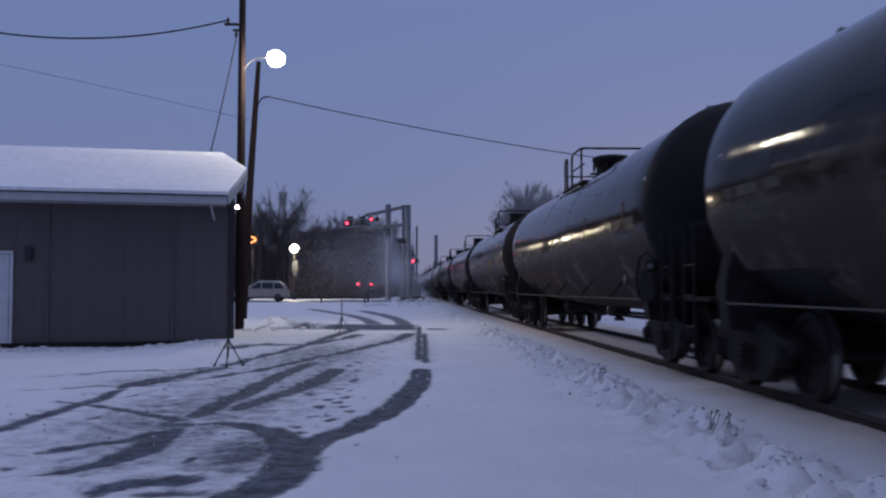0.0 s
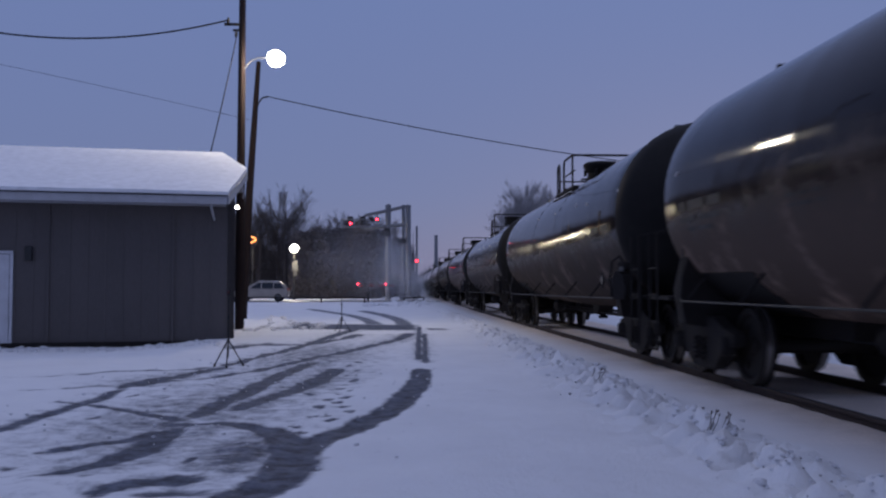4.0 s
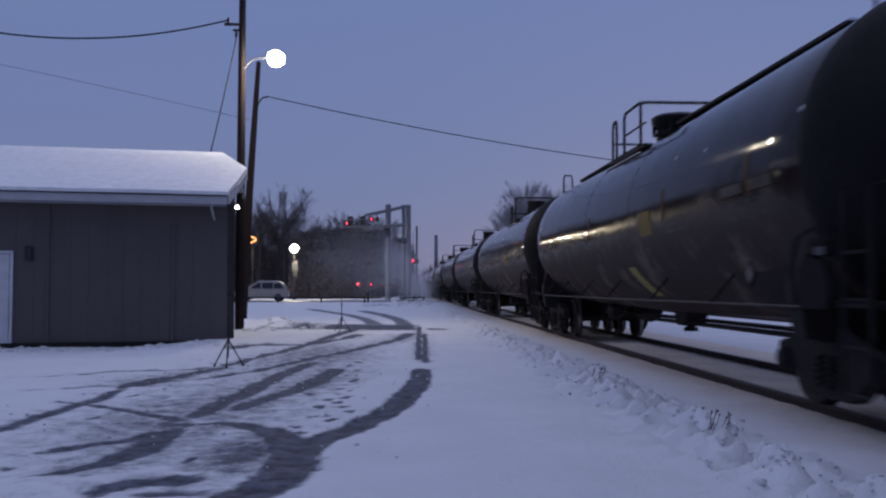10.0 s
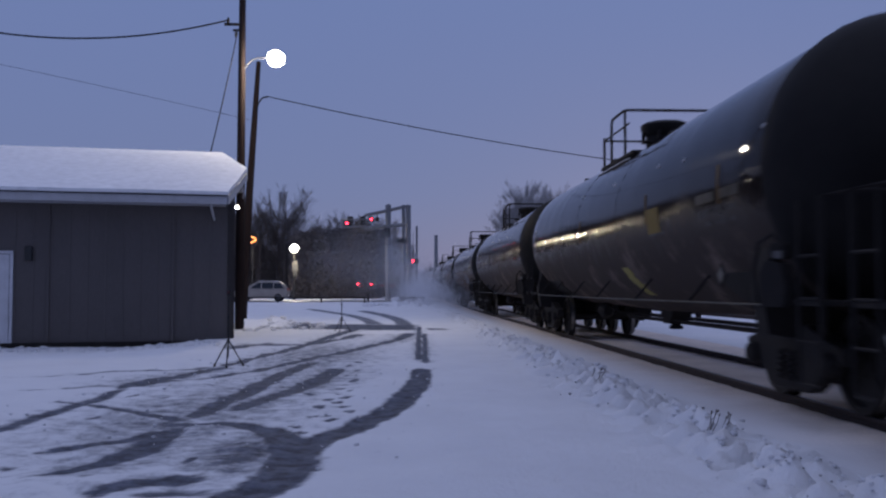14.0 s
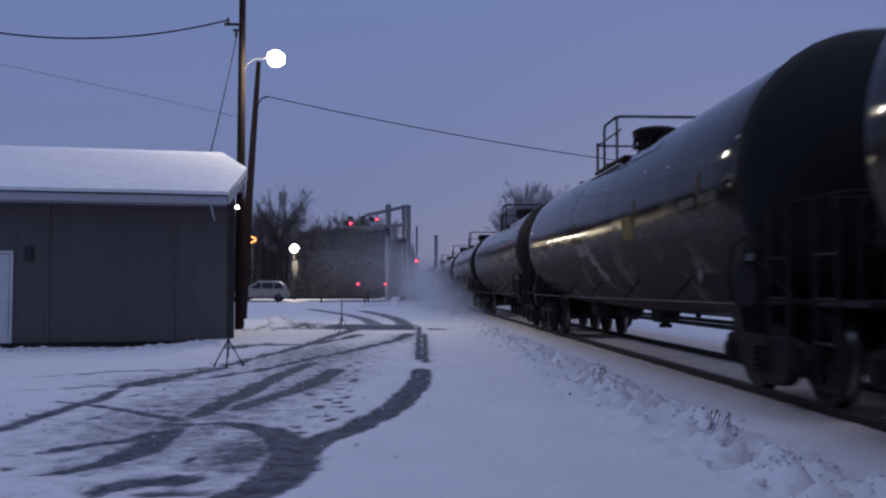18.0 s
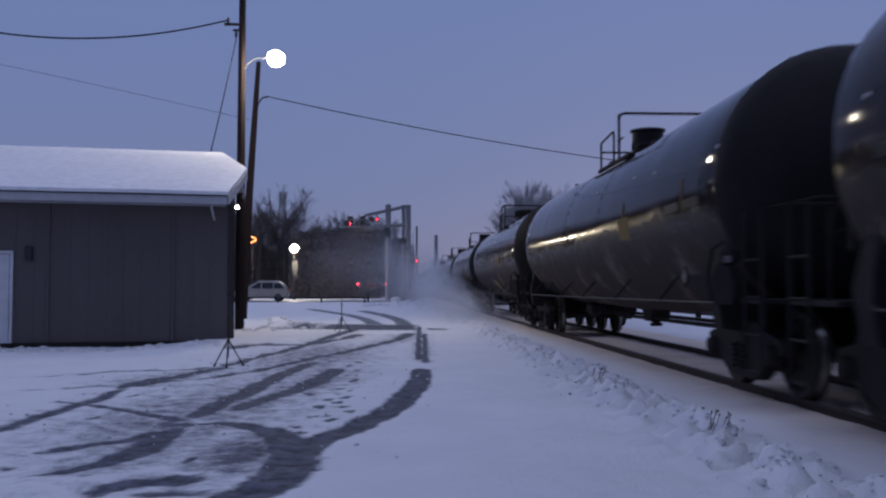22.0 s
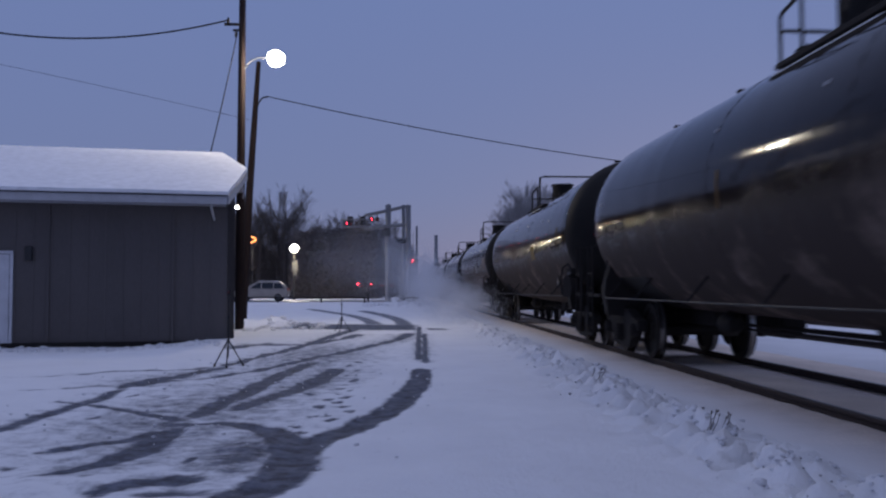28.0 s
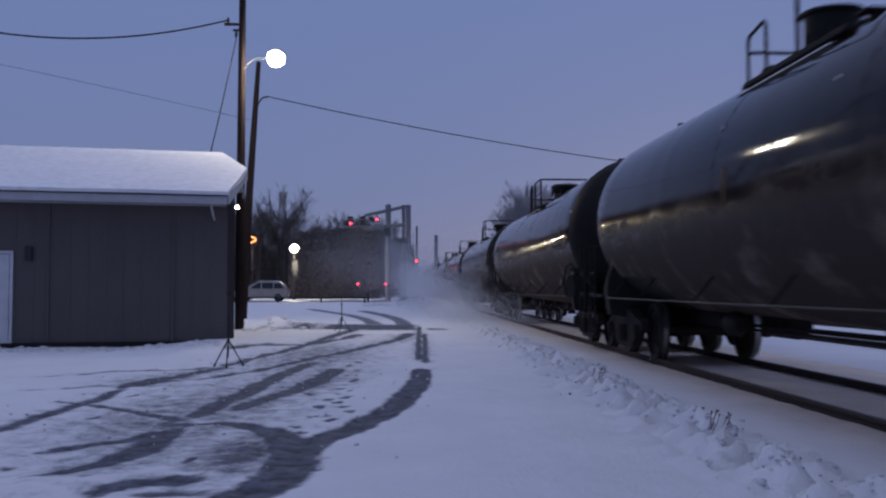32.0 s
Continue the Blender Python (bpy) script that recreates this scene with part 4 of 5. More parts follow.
        x0, x1 = -0.2 - i * 0.52, -0.2 - (i + 1) * 0.52
        box(bm, ((x0 + x1) / 2, -0.3, 1.45), (0.519, 0.05, 0.12 - 0.005 * i), chamfer=0.01)
        part("arm_section", bm, PLACARD_RED if i % 2 else PLACARD, t)
    lamps = []
    for x in (-4.35, -3.05, -1.65):
        bm = B()
        box(bm, (x, -0.3, 1.56), (0.10, 0.10, 0.12), chamfer=0.015)
        part("lamp_case", bm, BLACKMETAL, t)
        if x < -4:
            bm = B()
            lathe(bm, [(0, 0), (0.085, 0), (0.085, 0.03), (0.05, 0.06), (0, 0.07)], 14, Matrix.Translation((x, -0.36, 1.58)) @ RX)
            part("lamp", bm, REDHOT, t, "steady red tip lamp")
        else:
            lamps.append(turning_lamp(t, (x, -0.37, 1.58), 0.085))
    return lamps


ARM_LAMPS = cantilever_signal()
MAST_LAMPS = mast_signal()
GATE_LAMPS = gate()


def globe_lamp():
    y = 95.0
    t = thing("street_lamp", pose(-10.82, y, level(-10.8, y)), "street lamp with glowing white globe and small signs", "street lamp")
    bm = B()
    tube(bm, [(0, 0, -0.2), (0, 0, 0.6), (0, 0, 4.9)], [0.10, 0.08, 0.05], 10)
    part("post", bm, BLACKMETAL, t)
    bm = B()
    lathe(bm, [(0, -0.40), (0.2, -0.38), (0.38, -0.20), (0.43, 0.02), (0.36, 0.25), (0.18, 0.38), (0, 0.41)], 20, Matrix.Translation((0, 0, 5.25)))
    part("globe", bm, GLOBEHOT, t, "glowing white glass globe")
    bm = B()
    lathe(bm, [(0, 0), (0.18, 0.0), (0.16, 0.05), (0.06, 0.12), (0, 0.12)], 14, Matrix.Translation((0, 0, 4.82)))
    part("fitter", bm, BLACKMETAL, t)
    bm = B()
    box(bm, (0.1, -0.1, 3.45), (0.55, 0.03, 0.95), chamfer=0.008)
    part("sign", bm, SIGNGREY, t, "pale blank rectangular sign")
    bm = B()
    box(bm, (0.1, -0.1, 2.65), (0.34, 0.03, 0.5), chamfer=0.008)
    part("sign", bm, SIGNGREY, t, "small pale sign")


globe_lamp()


def arrow_sign():
    t = thing("neon_arrow", pose(-15.2, 96, level(-15, 96)), "orange glowing arrow sign on a dark post", "sign")
    bm = B()
    tube(bm, [(0, 0, -0.2), (0, 0, 6.6)], 0.07, 8)
    part("post", bm, BLACKMETAL, t)
    bm = B()
    tube(bm, [(-0.35, -0.1, 6.55), (0.30, -0.1, 6.3), (0.38, -0.1, 6.15), (-0.25, -0.1, 5.85)], 0.045, 6)
    part("tube", bm, NEON, t, "orange neon tube")
    bm = B()
    box(bm, (0, 0.0, 6.2), (1.0, 0.08, 1.0), chamfer=0.02)
    part("backing", bm, BLACKMETAL, t)


arrow_sign()


def road():
    """The road that crosses the tracks."""
    bm = B()
    for x0, x1 in [(-60 + i * 2, -58 + i * 2) for i in range(60)]:
        for y0, y1 in ((79.5, 81.5), (81.5, 84.5), (84.5, 88)):
            vs = [bm.verts.new((x, y, level(x, y) + 0.03)) for x, y in ((x0, y0), (x1, y0), (x1, y1), (x0, y1))]
            bm.faces.new(vs)
    tagged(new("road", mesh_of("road", bm, WET, 0)), "wet asphalt crossing road with snow beside it", "road", kind="structure")


road()


def barrier(x0, x1, y):
    t = thing("guard_rail", pose(x0, y, level(x0, y)), "low dark pipe guard rail on posts beside the road", "barrier")
    bm = B()
    tube(bm, [(0, 0, 0.42), (x1 - x0, 0, 0.42)], 0.05, 8)
    part("rail", bm, UNDER, t)
    n = max(2, round((x1 - x0) / 3.2))
    for i in range(n + 1):
        bm = B()
        tube(bm, [((x1 - x0) * i / n, 0, -0.15), ((x1 - x0) * i / n, 0, 0.5)], 0.06, 8)
        part("post", bm, UNDER, t)


barrier(-13.5, -2.9, 76.0)
barrier(0.35, 1.9, 74.0)


def chimney():
    t = thing("chimney", pose(8.2, 210, level(8, 210)), "tall grey stack far down the line", "chimney")
    bm = B()
    lathe(bm, [(0.6, -0.3), (0.48, 6), (0.38, 13.0), (0.44, 13.0), (0.44, 13.3), (0.3, 13.3), (0.3, 12.5), (0, 12.5)], 16)
    part("stack", bm, GALV, t)


chimney()


def bollard(x, y, h):
    t = thing("bollard", pose(x, y, level(x, y)), "short dark steel post in the snow", "bollard", "posts by the road")
    bm = B()
    lathe(bm, [(0.07, -0.1), (0.07, h - 0.05), (0.05, h), (0, h + 0.01)], 12)
    part("post", bm, UNDER, t)


bollard(-2.42, 70.5, 0.75)


def minivan():
    """A light minivan; its nose lies along its own +x."""
    t = thing("minivan", pose(-12.2, 82.5, level(-12, 82.5) + 0.03, 0, 0, 180), "champagne minivan standing on the snowy road", "car")
    side = [(-2.30, 0.35), (-2.40, 0.70), (-2.34, 0.98), (-1.90, 1.54), (-1.62, 1.70), (-0.8, 1.78), (0.30, 1.74), (1.15, 1.26), (1.50, 1.10), (2.15, 0.96), (2.36, 0.80), (2.40, 0.42), (2.25, 0.30), (-2.2, 0.28)]
    bm = B()
    prism(bm, side, 1.80)
    bmesh.ops.bevel(bm, geom=bm.edges[:], offset=0.07, segments=2, affect="EDGES")
    for v in bm.verts:
        if v.co.z > 1.0:
            v.co.y *= 1 - 0.22 * (v.co.z - 1.0)
    body = part("body", bm, VANPAINT, t, "champagne painted body")
    for pts in ([(-2.02, 1.14), (-1.68, 1.56), (-1.15, 1.62), (-1.15, 1.12)], [(-1.05, 1.12), (-1.05, 1.63), (-0.1, 1.64), (-0.1, 1.12)], [(0.0, 1.12), (0.0, 1.63), (0.32, 1.59), (0.92, 1.14)]):
        for s in (-1, 1):
            bm = B()
            rows = [[bm.verts.new((x, s * (0.90 * (1 - 0.22 * (z - 1.0)) + d), z)) for x, z in pts] for d in (-0.03, 0.012)]
            bm.faces.new(rows[0])
            bm.faces.new(rows[1][::-1])
            for a in range(4):
                bm.faces.new((rows[0][a], rows[0][(a + 1) % 4], rows[1][(a + 1) % 4], rows[1][a]))
            part("window", bm, CARGLASS, t, "dark side window", 0)
    bm = B()
    box(bm, (0.74, 0, 1.52), (0.03, 1.4, 0.80), Matrix.Rotation(radians(-60), 4, "Y"))
    part("windscreen", bm, CARGLASS, t, "", 0)
    for x in (-1.5, 1.45):
        for s in (-1, 1):
            bm = B()
            lathe(bm, [(0.2, -0.11), (0.31, -0.11), (0.335, -0.08), (0.335, 0.08), (0.31, 0.11), (0.2, 0.11)], 20, Matrix.Translation((x, s * 0.80, 0.335)) @ RX)
            w = part("wheel", bm, TYRE, t)
            bm = B()
            lathe(bm, [(0, -0.1), (0.05, -0.115), (0.19, -0.10), (0.2, 0.1), (0.05, 0.115), (0, 0.1)], 14, Matrix.Translation((x, s * 0.80, 0.335)) @ RX)
            part("rim", bm, GALV, w, "grey wheel rim")
    bm = B()
    prism(bm, [(-1.66, 1.70), (-1.55, 1.76), (-0.8, 1.83), (0.2, 1.80), (0.34, 1.73), (-0.8, 1.775)], 1.1)
    part("roof_snow", bm, ROOF_SNOW, t, "thin snow on the roof")
    for s in (-0.6, 0.6):
        bm = B()
        tube(bm, [(-1.6, s, 1.70), (-1.5, s, 1.84), (0.1, s, 1.82), (0.4, s, 1.74)], 0.02, 6)
        part("roof_rack_bar", bm, BLACKMETAL, t)
    for s in (-1, 1):
        bm = B()
        box(bm, (2.30, s * 0.66, 0.80), (0.2, 0.36, 0.14), chamfer=0.03)
        part("headlight", bm, FASCIA, t)
        bm = B()
        box(bm, (-2.31, s * 0.74, 0.95), (0.1, 0.14, 0.4), chamfer=0.02)
        part("tail_light", bm, PLACARD_RED, t)
        bm = B()
        box(bm, (0.95, s * 0.98, 1.12), (0.1, 0.2, 0.14), chamfer=0.03)
        part("mirror", bm, VANPAINT, t)
    bm = B()
    box(bm, (0, -0.903, 0.72), (3.6, 0.02, 0.07), chamfer=0.008)
    part("side_moulding", bm, UNDER, t)


minivan()


# ---- trees ----
def bare_tree_meshes(seed, h, spread, twigs, bark=None):
    """Trunk mesh and crown mesh of a leafless tree."""
    rnd = random.Random(seed)
    trunk, crown = B(), B()
    top = Vector((rnd.uniform(-0.6, 0.6), rnd.uniform(-0.6, 0.6), h * 0.72))
    pts = [Vector((0, 0, -0.3)), top * 0.35 + Vector((rnd.uniform(-0.2, 0.2), 0, 0)), top * 0.7, top]
    tube(trunk, pts, [h * 0.018, h * 0.014, h * 0.009, h * 0.004], 8)

    def grow(p, d, length, r, deep):
        q = p + d * length
        mid = p.lerp(q, 0.5) + Vector((rnd.uniform(-1, 1), rnd.uniform(-1, 1), rnd.uniform(-0.3, 0.8))) * length * 0.07
        tube(crown, [p, mid, q], [r, r * 0.75, r * 0.45], 3 if deep < 2 else 5, caps=False)
        if deep == 0:
            return
        for _ in range(twigs if deep < 3 else 4):
            f = rnd.uniform(0.3, 1.0)
            nd = (d + Vector((rnd.gauss(0, 0.42), rnd.gauss(0, 0.42), rnd.gauss(0.34, 0.3)))).normalized()
            grow(p.lerp(mid, f * 2) if f < 0.5 else mid.lerp(q, f * 2 - 1), nd, length * rnd.uniform(0.45, 0.7), max(r * 0.5, 0.009), deep - 1)

    for i in range(19):
        f = rnd.uniform(0.28, 1.0)
        a = rnd.uniform(0, 2 * math.pi)
        d = Vector((math.cos(a) * spread * 0.8, math.sin(a) * spread * 0.8, rnd.uniform(0.8, 1.5))).normalized()
        base = top * f
        grow(base, d, h * 0.30 * (1.15 - 0.6 * f), h * 0.0045 * (1.3 - f * 0.6), 3)
    return mesh_of("trunk", trunk, bark or BARK), mesh_of("crown", crown, bark or BARK, 0)


KINDS = [bare_tree_meshes(s, 12, sp, 5) for s, sp in ((1, 0.9), (2, 0.7), (3, 1.1), (4, 0.8))]
FULL = [bare_tree_meshes(s, 12, 0.9, 6, HAZED) for s in (15, 16)]


def bare_tree(x, y, h, turn, kind, label):
    t = thing("bare_tree", pose(x, y, level(x, y), 0, 0, turn) @ Matrix.Scale(h / 12, 4), label, "tree", "winter trees beyond the crossing")
    part("trunk", kind[0], BARK, t)
    part("crown", kind[1], BARK, t)


rnd = random.Random(11)
for i in range(34):
    x = -38 + i * 1.12 + rnd.uniform(-0.6, 0.6)
    h = 12.6 + rnd.uniform(-2, 2) if x < -13 else 9.6 + rnd.uniform(-1.5, 1.5)
    bare_tree(x, rnd.uniform(108, 128), h, rnd.uniform(0, 360), KINDS[i % 4], "leafless dark winter tree at the edge of the woods")
for i, (x, y, h) in enumerate(((17.0, 140, 16), (19.3, 143, 19), (21.0, 150, 19), (22.6, 138, 18), (24.5, 146, 18), (27.5, 146, 16), (31, 140, 17), (37, 150, 18))):
    bare_tree(x, y, h, 77 * i, FULL[i % 2], "tall leafless tree beyond the train, its bark paled for haze")


def thicket(name, xs, ys, h, count, seed, label, coarse=1.0, mat=None):
    """A dense dark stand of brush: many small ragged leaf clumps on stems."""
    rnd = random.Random(seed)
    verts, faces = [], []
    for _ in range(count):
        x, y = rnd.uniform(*xs), rnd.uniform(*ys)
        hh = h * (0.75 + 0.35 * noise.noise((x * 0.35, y * 0.2, seed)))
        z = rnd.random() ** 0.8 * hh
        s = rnd.uniform(0.07, 0.24) * coarse
        d = Vector((rnd.gauss(0, 1), rnd.gauss(0, 1), rnd.gauss(0.6, 1))).normalized()
        e = d.orthogonal().normalized()
        e.rotate(Matrix.Rotation(rnd.uniform(0, 6.28), 3, d))
        c = Vector((x, y, z))
        n = len(verts)
        verts += [c - d * s, c + e * s * 0.4, c + d * s, c - e * s * 0.4 + d.cross(e) * s * 0.3]
        faces += [(n, n + 1, n + 2), (n, n + 2, n + 3)]
    me = bpy.data.meshes.new(name)
    me.from_pydata(verts, [], faces)
    me.materials.append(mat or NEEDLE)
    tagged(new(name, me), label, "woods", kind="stuff")


thicket("brush", (-46, -1.5), (112, 132), 8.5, 60000, 5, "dense dark winter brush at the woodland edge")
thicket("brush", (-12.5, -2.6), (104, 112), 9.6, 42000, 6, "dense dark evergreen thicket beyond the crossing")
thicket("brush", (-60, 2), (133, 140), 9.5, 30000, 15, "dense dark winter brush deep in the woods", 2.6)
thicket("brush", (24, 70), (30, 260), 7.0, 26000, 8, "dark hedge of brush beyond the tracks")
thicket("brush", (-62, -44), (-70, 105), 17.0, 70000, 9, "unseen russet brush added to tint the tanks' reflection", 1.0, RUSSET)


# ---- the train ----
PITCH = 18.1
TR = 1.52
TZ = 2.33
CYL = 7.7
TRUCK = 7.4
SET_BACK = Matrix.Translation((0, -0.15, 0))


def sag(y):
    """The tank slopes a little to its middle."""
    return TZ - 0.07 * (1 - min(1, abs(y) / CYL))


def tank_shell():
    bm = B()
    n = 48
    prof = []
    for i in range(9):
        a = radians(90 * i / 8)
        prof.append((TR * math.sin(a), -CYL - 0.76 * math.cos(a)))
    prof += [(TR, y) for y in (-7.0, -5.0, -2.5, 0, 2.5, 5.0, 7.0)]
    prof += [(r, -y) for r, y in prof[8::-1]]
    rings = []
    for r, y in prof:
        if r < 1e-4:
            rings.append([bm.verts.new((0, y, sag(y)))])
        else:
            rings.append([bm.verts.new((r * math.cos(2 * math.pi * k / n), y, sag(y) + r * math.sin(2 * math.pi * k / n))) for k in range(n)])
    for u, v in zip(rings, rings[1:]):
        for k in range(n):
            f = list(dict.fromkeys((u[k % len(u)], u[(k + 1) % len(u)], v[(k + 1) % len(v)], v[k % len(v)])))
            if len(f) > 2:
                bm.faces.new(f)
    return bm


def band(y, w, lift, a0=0, a1=360, n=40, r=None):
    """A strap that follows the tank's round from a0 to a1 degrees."""
    bm = B()
    rows = []
    full = a1 - a0 >= 360
    m = n if full else n + 1
    for k in range(m):
        a = radians(a0 + (a1 - a0) * k / n)
        rows.append([bm.verts.new(((TR + d) * math.cos(a), y + s, sag(y) + (TR + d) * math.sin(a))) for d, s in ((0.0, -w / 2), (lift, -w / 2), (lift, w / 2), (0.0, w / 2))])
    for k in range(n):
        u, v = rows[k % m], rows[(k + 1) % m]
        for i in range(3):
            bm.faces.new((u[i], u[i + 1], v[i + 1], v[i]))
    if not full:
        bm.faces.new(rows[0])
        bm.faces.new(rows[-1][::-1])
    return bm


def skin_patch(y0, y1, a0, a1, lift=0.006, lean=0.0, ragged=0.0):
    """A thin curved plate on the tank's side facing -x; angles from level, upward."""
    bm = B()
    n = 24 if ragged else 6
    rows = []
    for k in range(n + 1):
        cut = [ragged * (noise.noise((k * 0.45 + q, y0 * 3.1, a1)) + 0.5 * noise.noise((k * 1.3 + q, y0 * 3.1, a1))) for q in (0, 9)]
        a = radians(180 - (a0 + (a1 - a0) * k / n))
        sh = lean * (k / n - 0.5)
        rows.append([bm.verts.new(((TR + d) * math.cos(a), y + sh, sag(y) + (TR + d) * math.sin(a))) for d, y in ((0, y0 + cut[0]), (lift, y0 + cut[0]), (lift, y1 + cut[1]), (0, y1 + cut[1]))])
    for u, v in zip(rows, rows[1:]):
        for i in range(4):
            bm.faces.new((u[i], u[(i + 1) % 4], v[(i + 1) % 4], v[i]))
    bm.faces.new(rows[0])
    bm.faces.new(rows[-1][::-1])
    return bm


def tank_car(style):
    """One tank car, its middle at the origin at rail height, its length along y."""
    short = style in ("narrow", "wide")
    t = thing("tank_car", Matrix(), "black tank car with dirty glossy sides, rolling on the track", "tank car", "tank cars of the train")
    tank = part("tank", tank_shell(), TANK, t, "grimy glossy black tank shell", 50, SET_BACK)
    # black cover over the leading head: its dark reflection put into the colour
    bm = B()
    n = 40
    rings = []
    for i in range(8):
        a = radians(12 + 78 * i / 7)
        rings.append([bm.verts.new(((TR + 0.02) * math.sin(a) * math.cos(2 * math.pi * k / n), -(CYL + 0.785 * math.cos(a) + 0.01), sag(CYL) + (TR + 0.02) * math.sin(a) * math.sin(2 * math.pi * k / n))) for k in range(n)])
    rings.append([bm.verts.new(((TR + 0.02) * math.cos(2 * math.pi * k / n), -(CYL + 0.02), sag(CYL) + (TR + 0.02) * math.sin(2 * math.pi * k / n))) for k in range(n)])
    for u, v in zip(rings, rings[1:]):
        for k in range(n):
            bm.faces.new((u[k], u[(k + 1) % n], v[(k + 1) % n], v[k]))
    bm.faces.new(rings[0])
    part("head_shield", bm, ENDBLACK, t, "matt black end cover, the head's dark reflection put into colour", 50, SET_BACK)
    for y in (-1.55, 1.75):
        part("strap", band(y, 0.07, 0.004), TANK, tank)
    # underframe
    for s in (-1, 1):
        bm = B()
        box(bm, (0, s * 7.0, 0.78), (0.34, 3.6, 0.42), chamfer=0.02)
        part("stub_sill", bm, UNDER, t)
        bm = B()
        prism(bm, [(-1.35, 0.70), (-1.42, 1.15), (-1.30, 1.62), (-1.05, 1.30), (-0.6, 1.0), (0, 0.9), (0.6, 1.0), (1.05, 1.30), (1.30, 1.62), (1.42, 1.15), (1.35, 0.70), (0.3, 0.55), (-0.3, 0.55)], 0.28, Matrix.Translation((0, s * TRUCK, 0)))
        part("saddle", bm, UNDER, t, "black saddle under the tank")
        bm = B()
        box(bm, (0, s * 8.30, 1.02), (2.8, 0.95, 0.05), chamfer=0.01)
        part("end_platform", bm, UNDER, t)
        bm = B()
        for x in (-1.38, 1.38):
            tube(bm, [(x, s * 8.78, 0.75), (x, s * 8.78, 1.95), (x * 0.8, s * 8.78, 2.0), (x * 0.6, s * 8.78, 2.0)], 0.02, 6)
        tube(bm, [(-0.83, s * 8.78, 2.0), (0.83, s * 8.78, 2.0)], 0.02, 6)
        for x in (-0.7, 0.7):
            tube(bm, [(x, s * 8.78, 1.04), (x, s * 8.78, 2.0)], 0.018, 6)
        part("end_handrail", bm, UNDER, t, "dark steel end handrail")
        for x in (-1.40, 1.40):
            bm = B()
            tube(bm, [(x, s * 8.35, 1.95), (x, s * 8.35, 0.34), (x, s * 8.39, 0.30), (x, s * 8.74, 0.30), (x, s * 8.78, 0.34), (x, s * 8.78, 1.95)], 0.018, 6)
            ladder = part("end_ladder", bm, UNDER, t)
            for i in range(3):
                bm = B()
                tube(bm, [(x, s * 8.35, 0.68 + i * 0.38), (x, s * 8.78, 0.68 + i * 0.38)], 0.016, 5)
                part("rung", bm, UNDER, ladder)
        # coupler
        bm = B()
        box(bm, (0, s * 8.75, 0.78), (0.22, 0.42, 0.2), chamfer=0.03)
        box(bm, (0.05, s * 8.97, 0.78), (0.28, 0.16, 0.28), chamfer=0.04)
        part("coupler", bm, UNDER, t)
        bm = B()
        tube(bm, [(0.25, s * 8.6, 0.72), (0.3, s * 8.85, 0.5), (0.22, s * 9.0, 0.42)], 0.03, 6)
        part("air_hose", bm, TYRE, t)
    for x in (-1.42, 1.42):
        bm = B()
        tube(bm, [(x, -7.8, 0.99), (x, 0, 0.98), (x, 7.16, 0.99), (x, 7.24, 1.03), (x * 0.99, 7.26, 1.15), (x * 0.96, 7.28, 1.66), (x * 0.90, 7.28, 1.72)], 0.013, 8)
        rail = part("side_rail", bm, PIPE, t, "worn pale side handrail turned up at its end")
        for y in (-7.6, -5.2, -2.6, 0.2, 2.6, 5.2, 7.0):
            bm = B()
            tube(bm, [(x, y, 0.98), (x * 0.86, y, 1.22), (x * 0.8, y, 1.32)], 0.018, 5)
            part("bracket", bm, UNDER, rail)
        # the step and its gusset at the end of the side
        bm = B()
        e = -1 if x < 0 else 1
        mm = Matrix.Translation((x + e * 0.05, -8.12, 0)) @ Matrix.Rotation(radians(62 * e), 4, "Z")
        prism(bm, [(-0.16, 0.98), (-0.18, 1.30), (-0.10, 1.42), (0.06, 1.38), (0.12, 1.16), (0.09, 0.98)], 0.16, mm)
        box(bm, (0.02, 0.05, 1.50), (0.20, 0.14, 0.16), mm, chamfer=0.03)
        tube(bm, [mm @ Vector(p) for p in ((-0.22, -0.05, 1.02), (-0.26, -0.06, 1.30), (-0.20, -0.06, 1.58), (-0.04, -0.05, 1.66), (0.04, -0.02, 1.55))], 0.022, 6)
        gusset = part("end_bracket", bm, UNDER, t, "dark bracket with a grab loop at the car end")
        bm = B()
        box(bm, (-0.06, -0.09, 1.46), (0.10, 0.02, 0.07), mm, chamfer=0.006)
        part("reflector", bm, PLACARD, gusset, "small pale reflector")
    # bottom outlet and valve skid
    bm = B()
    prism(bm, [(-0.42, 0.78), (-0.2, 0.52), (0.2, 0.52), (0.42, 0.78)], 0.36, Matrix.Rotation(radians(90), 4, "Z"))
    skid = part("outlet_skid", bm, UNDER, t)
    bm = B()
    lathe(bm, [(0, 0.42), (0.12, 0.42), (0.12, 0.48), (0.08, 0.5), (0.08, 0.6), (0, 0.6)], 14)
    part("outlet_cap", bm, UNDER, skid)
    # brake gear
    bm = B()
    lathe(bm, [(0, -0.45), (0.16, -0.45), (0.2, -0.4), (0.2, 0.4), (0.16, 0.45), (0, 0.45)], 16, Matrix.Translation((0.35, 4.0, 0.66)) @ RX)
    part("air_reservoir", bm, UNDER, t)
    bm = B()
    lathe(bm, [(0, -0.14), (0.15, -0.14), (0.18, 0.0), (0.10, 0.22), (0, 0.22)], 14, Matrix.Translation((-0.4, 3.9, 0.66)) @ RX)
    part("brake_cylinder", bm, UNDER, t)
    bm = B()
    tube(bm, [(0.1, -7, 0.62), (0.1, 7, 0.62)], 0.025, 6)
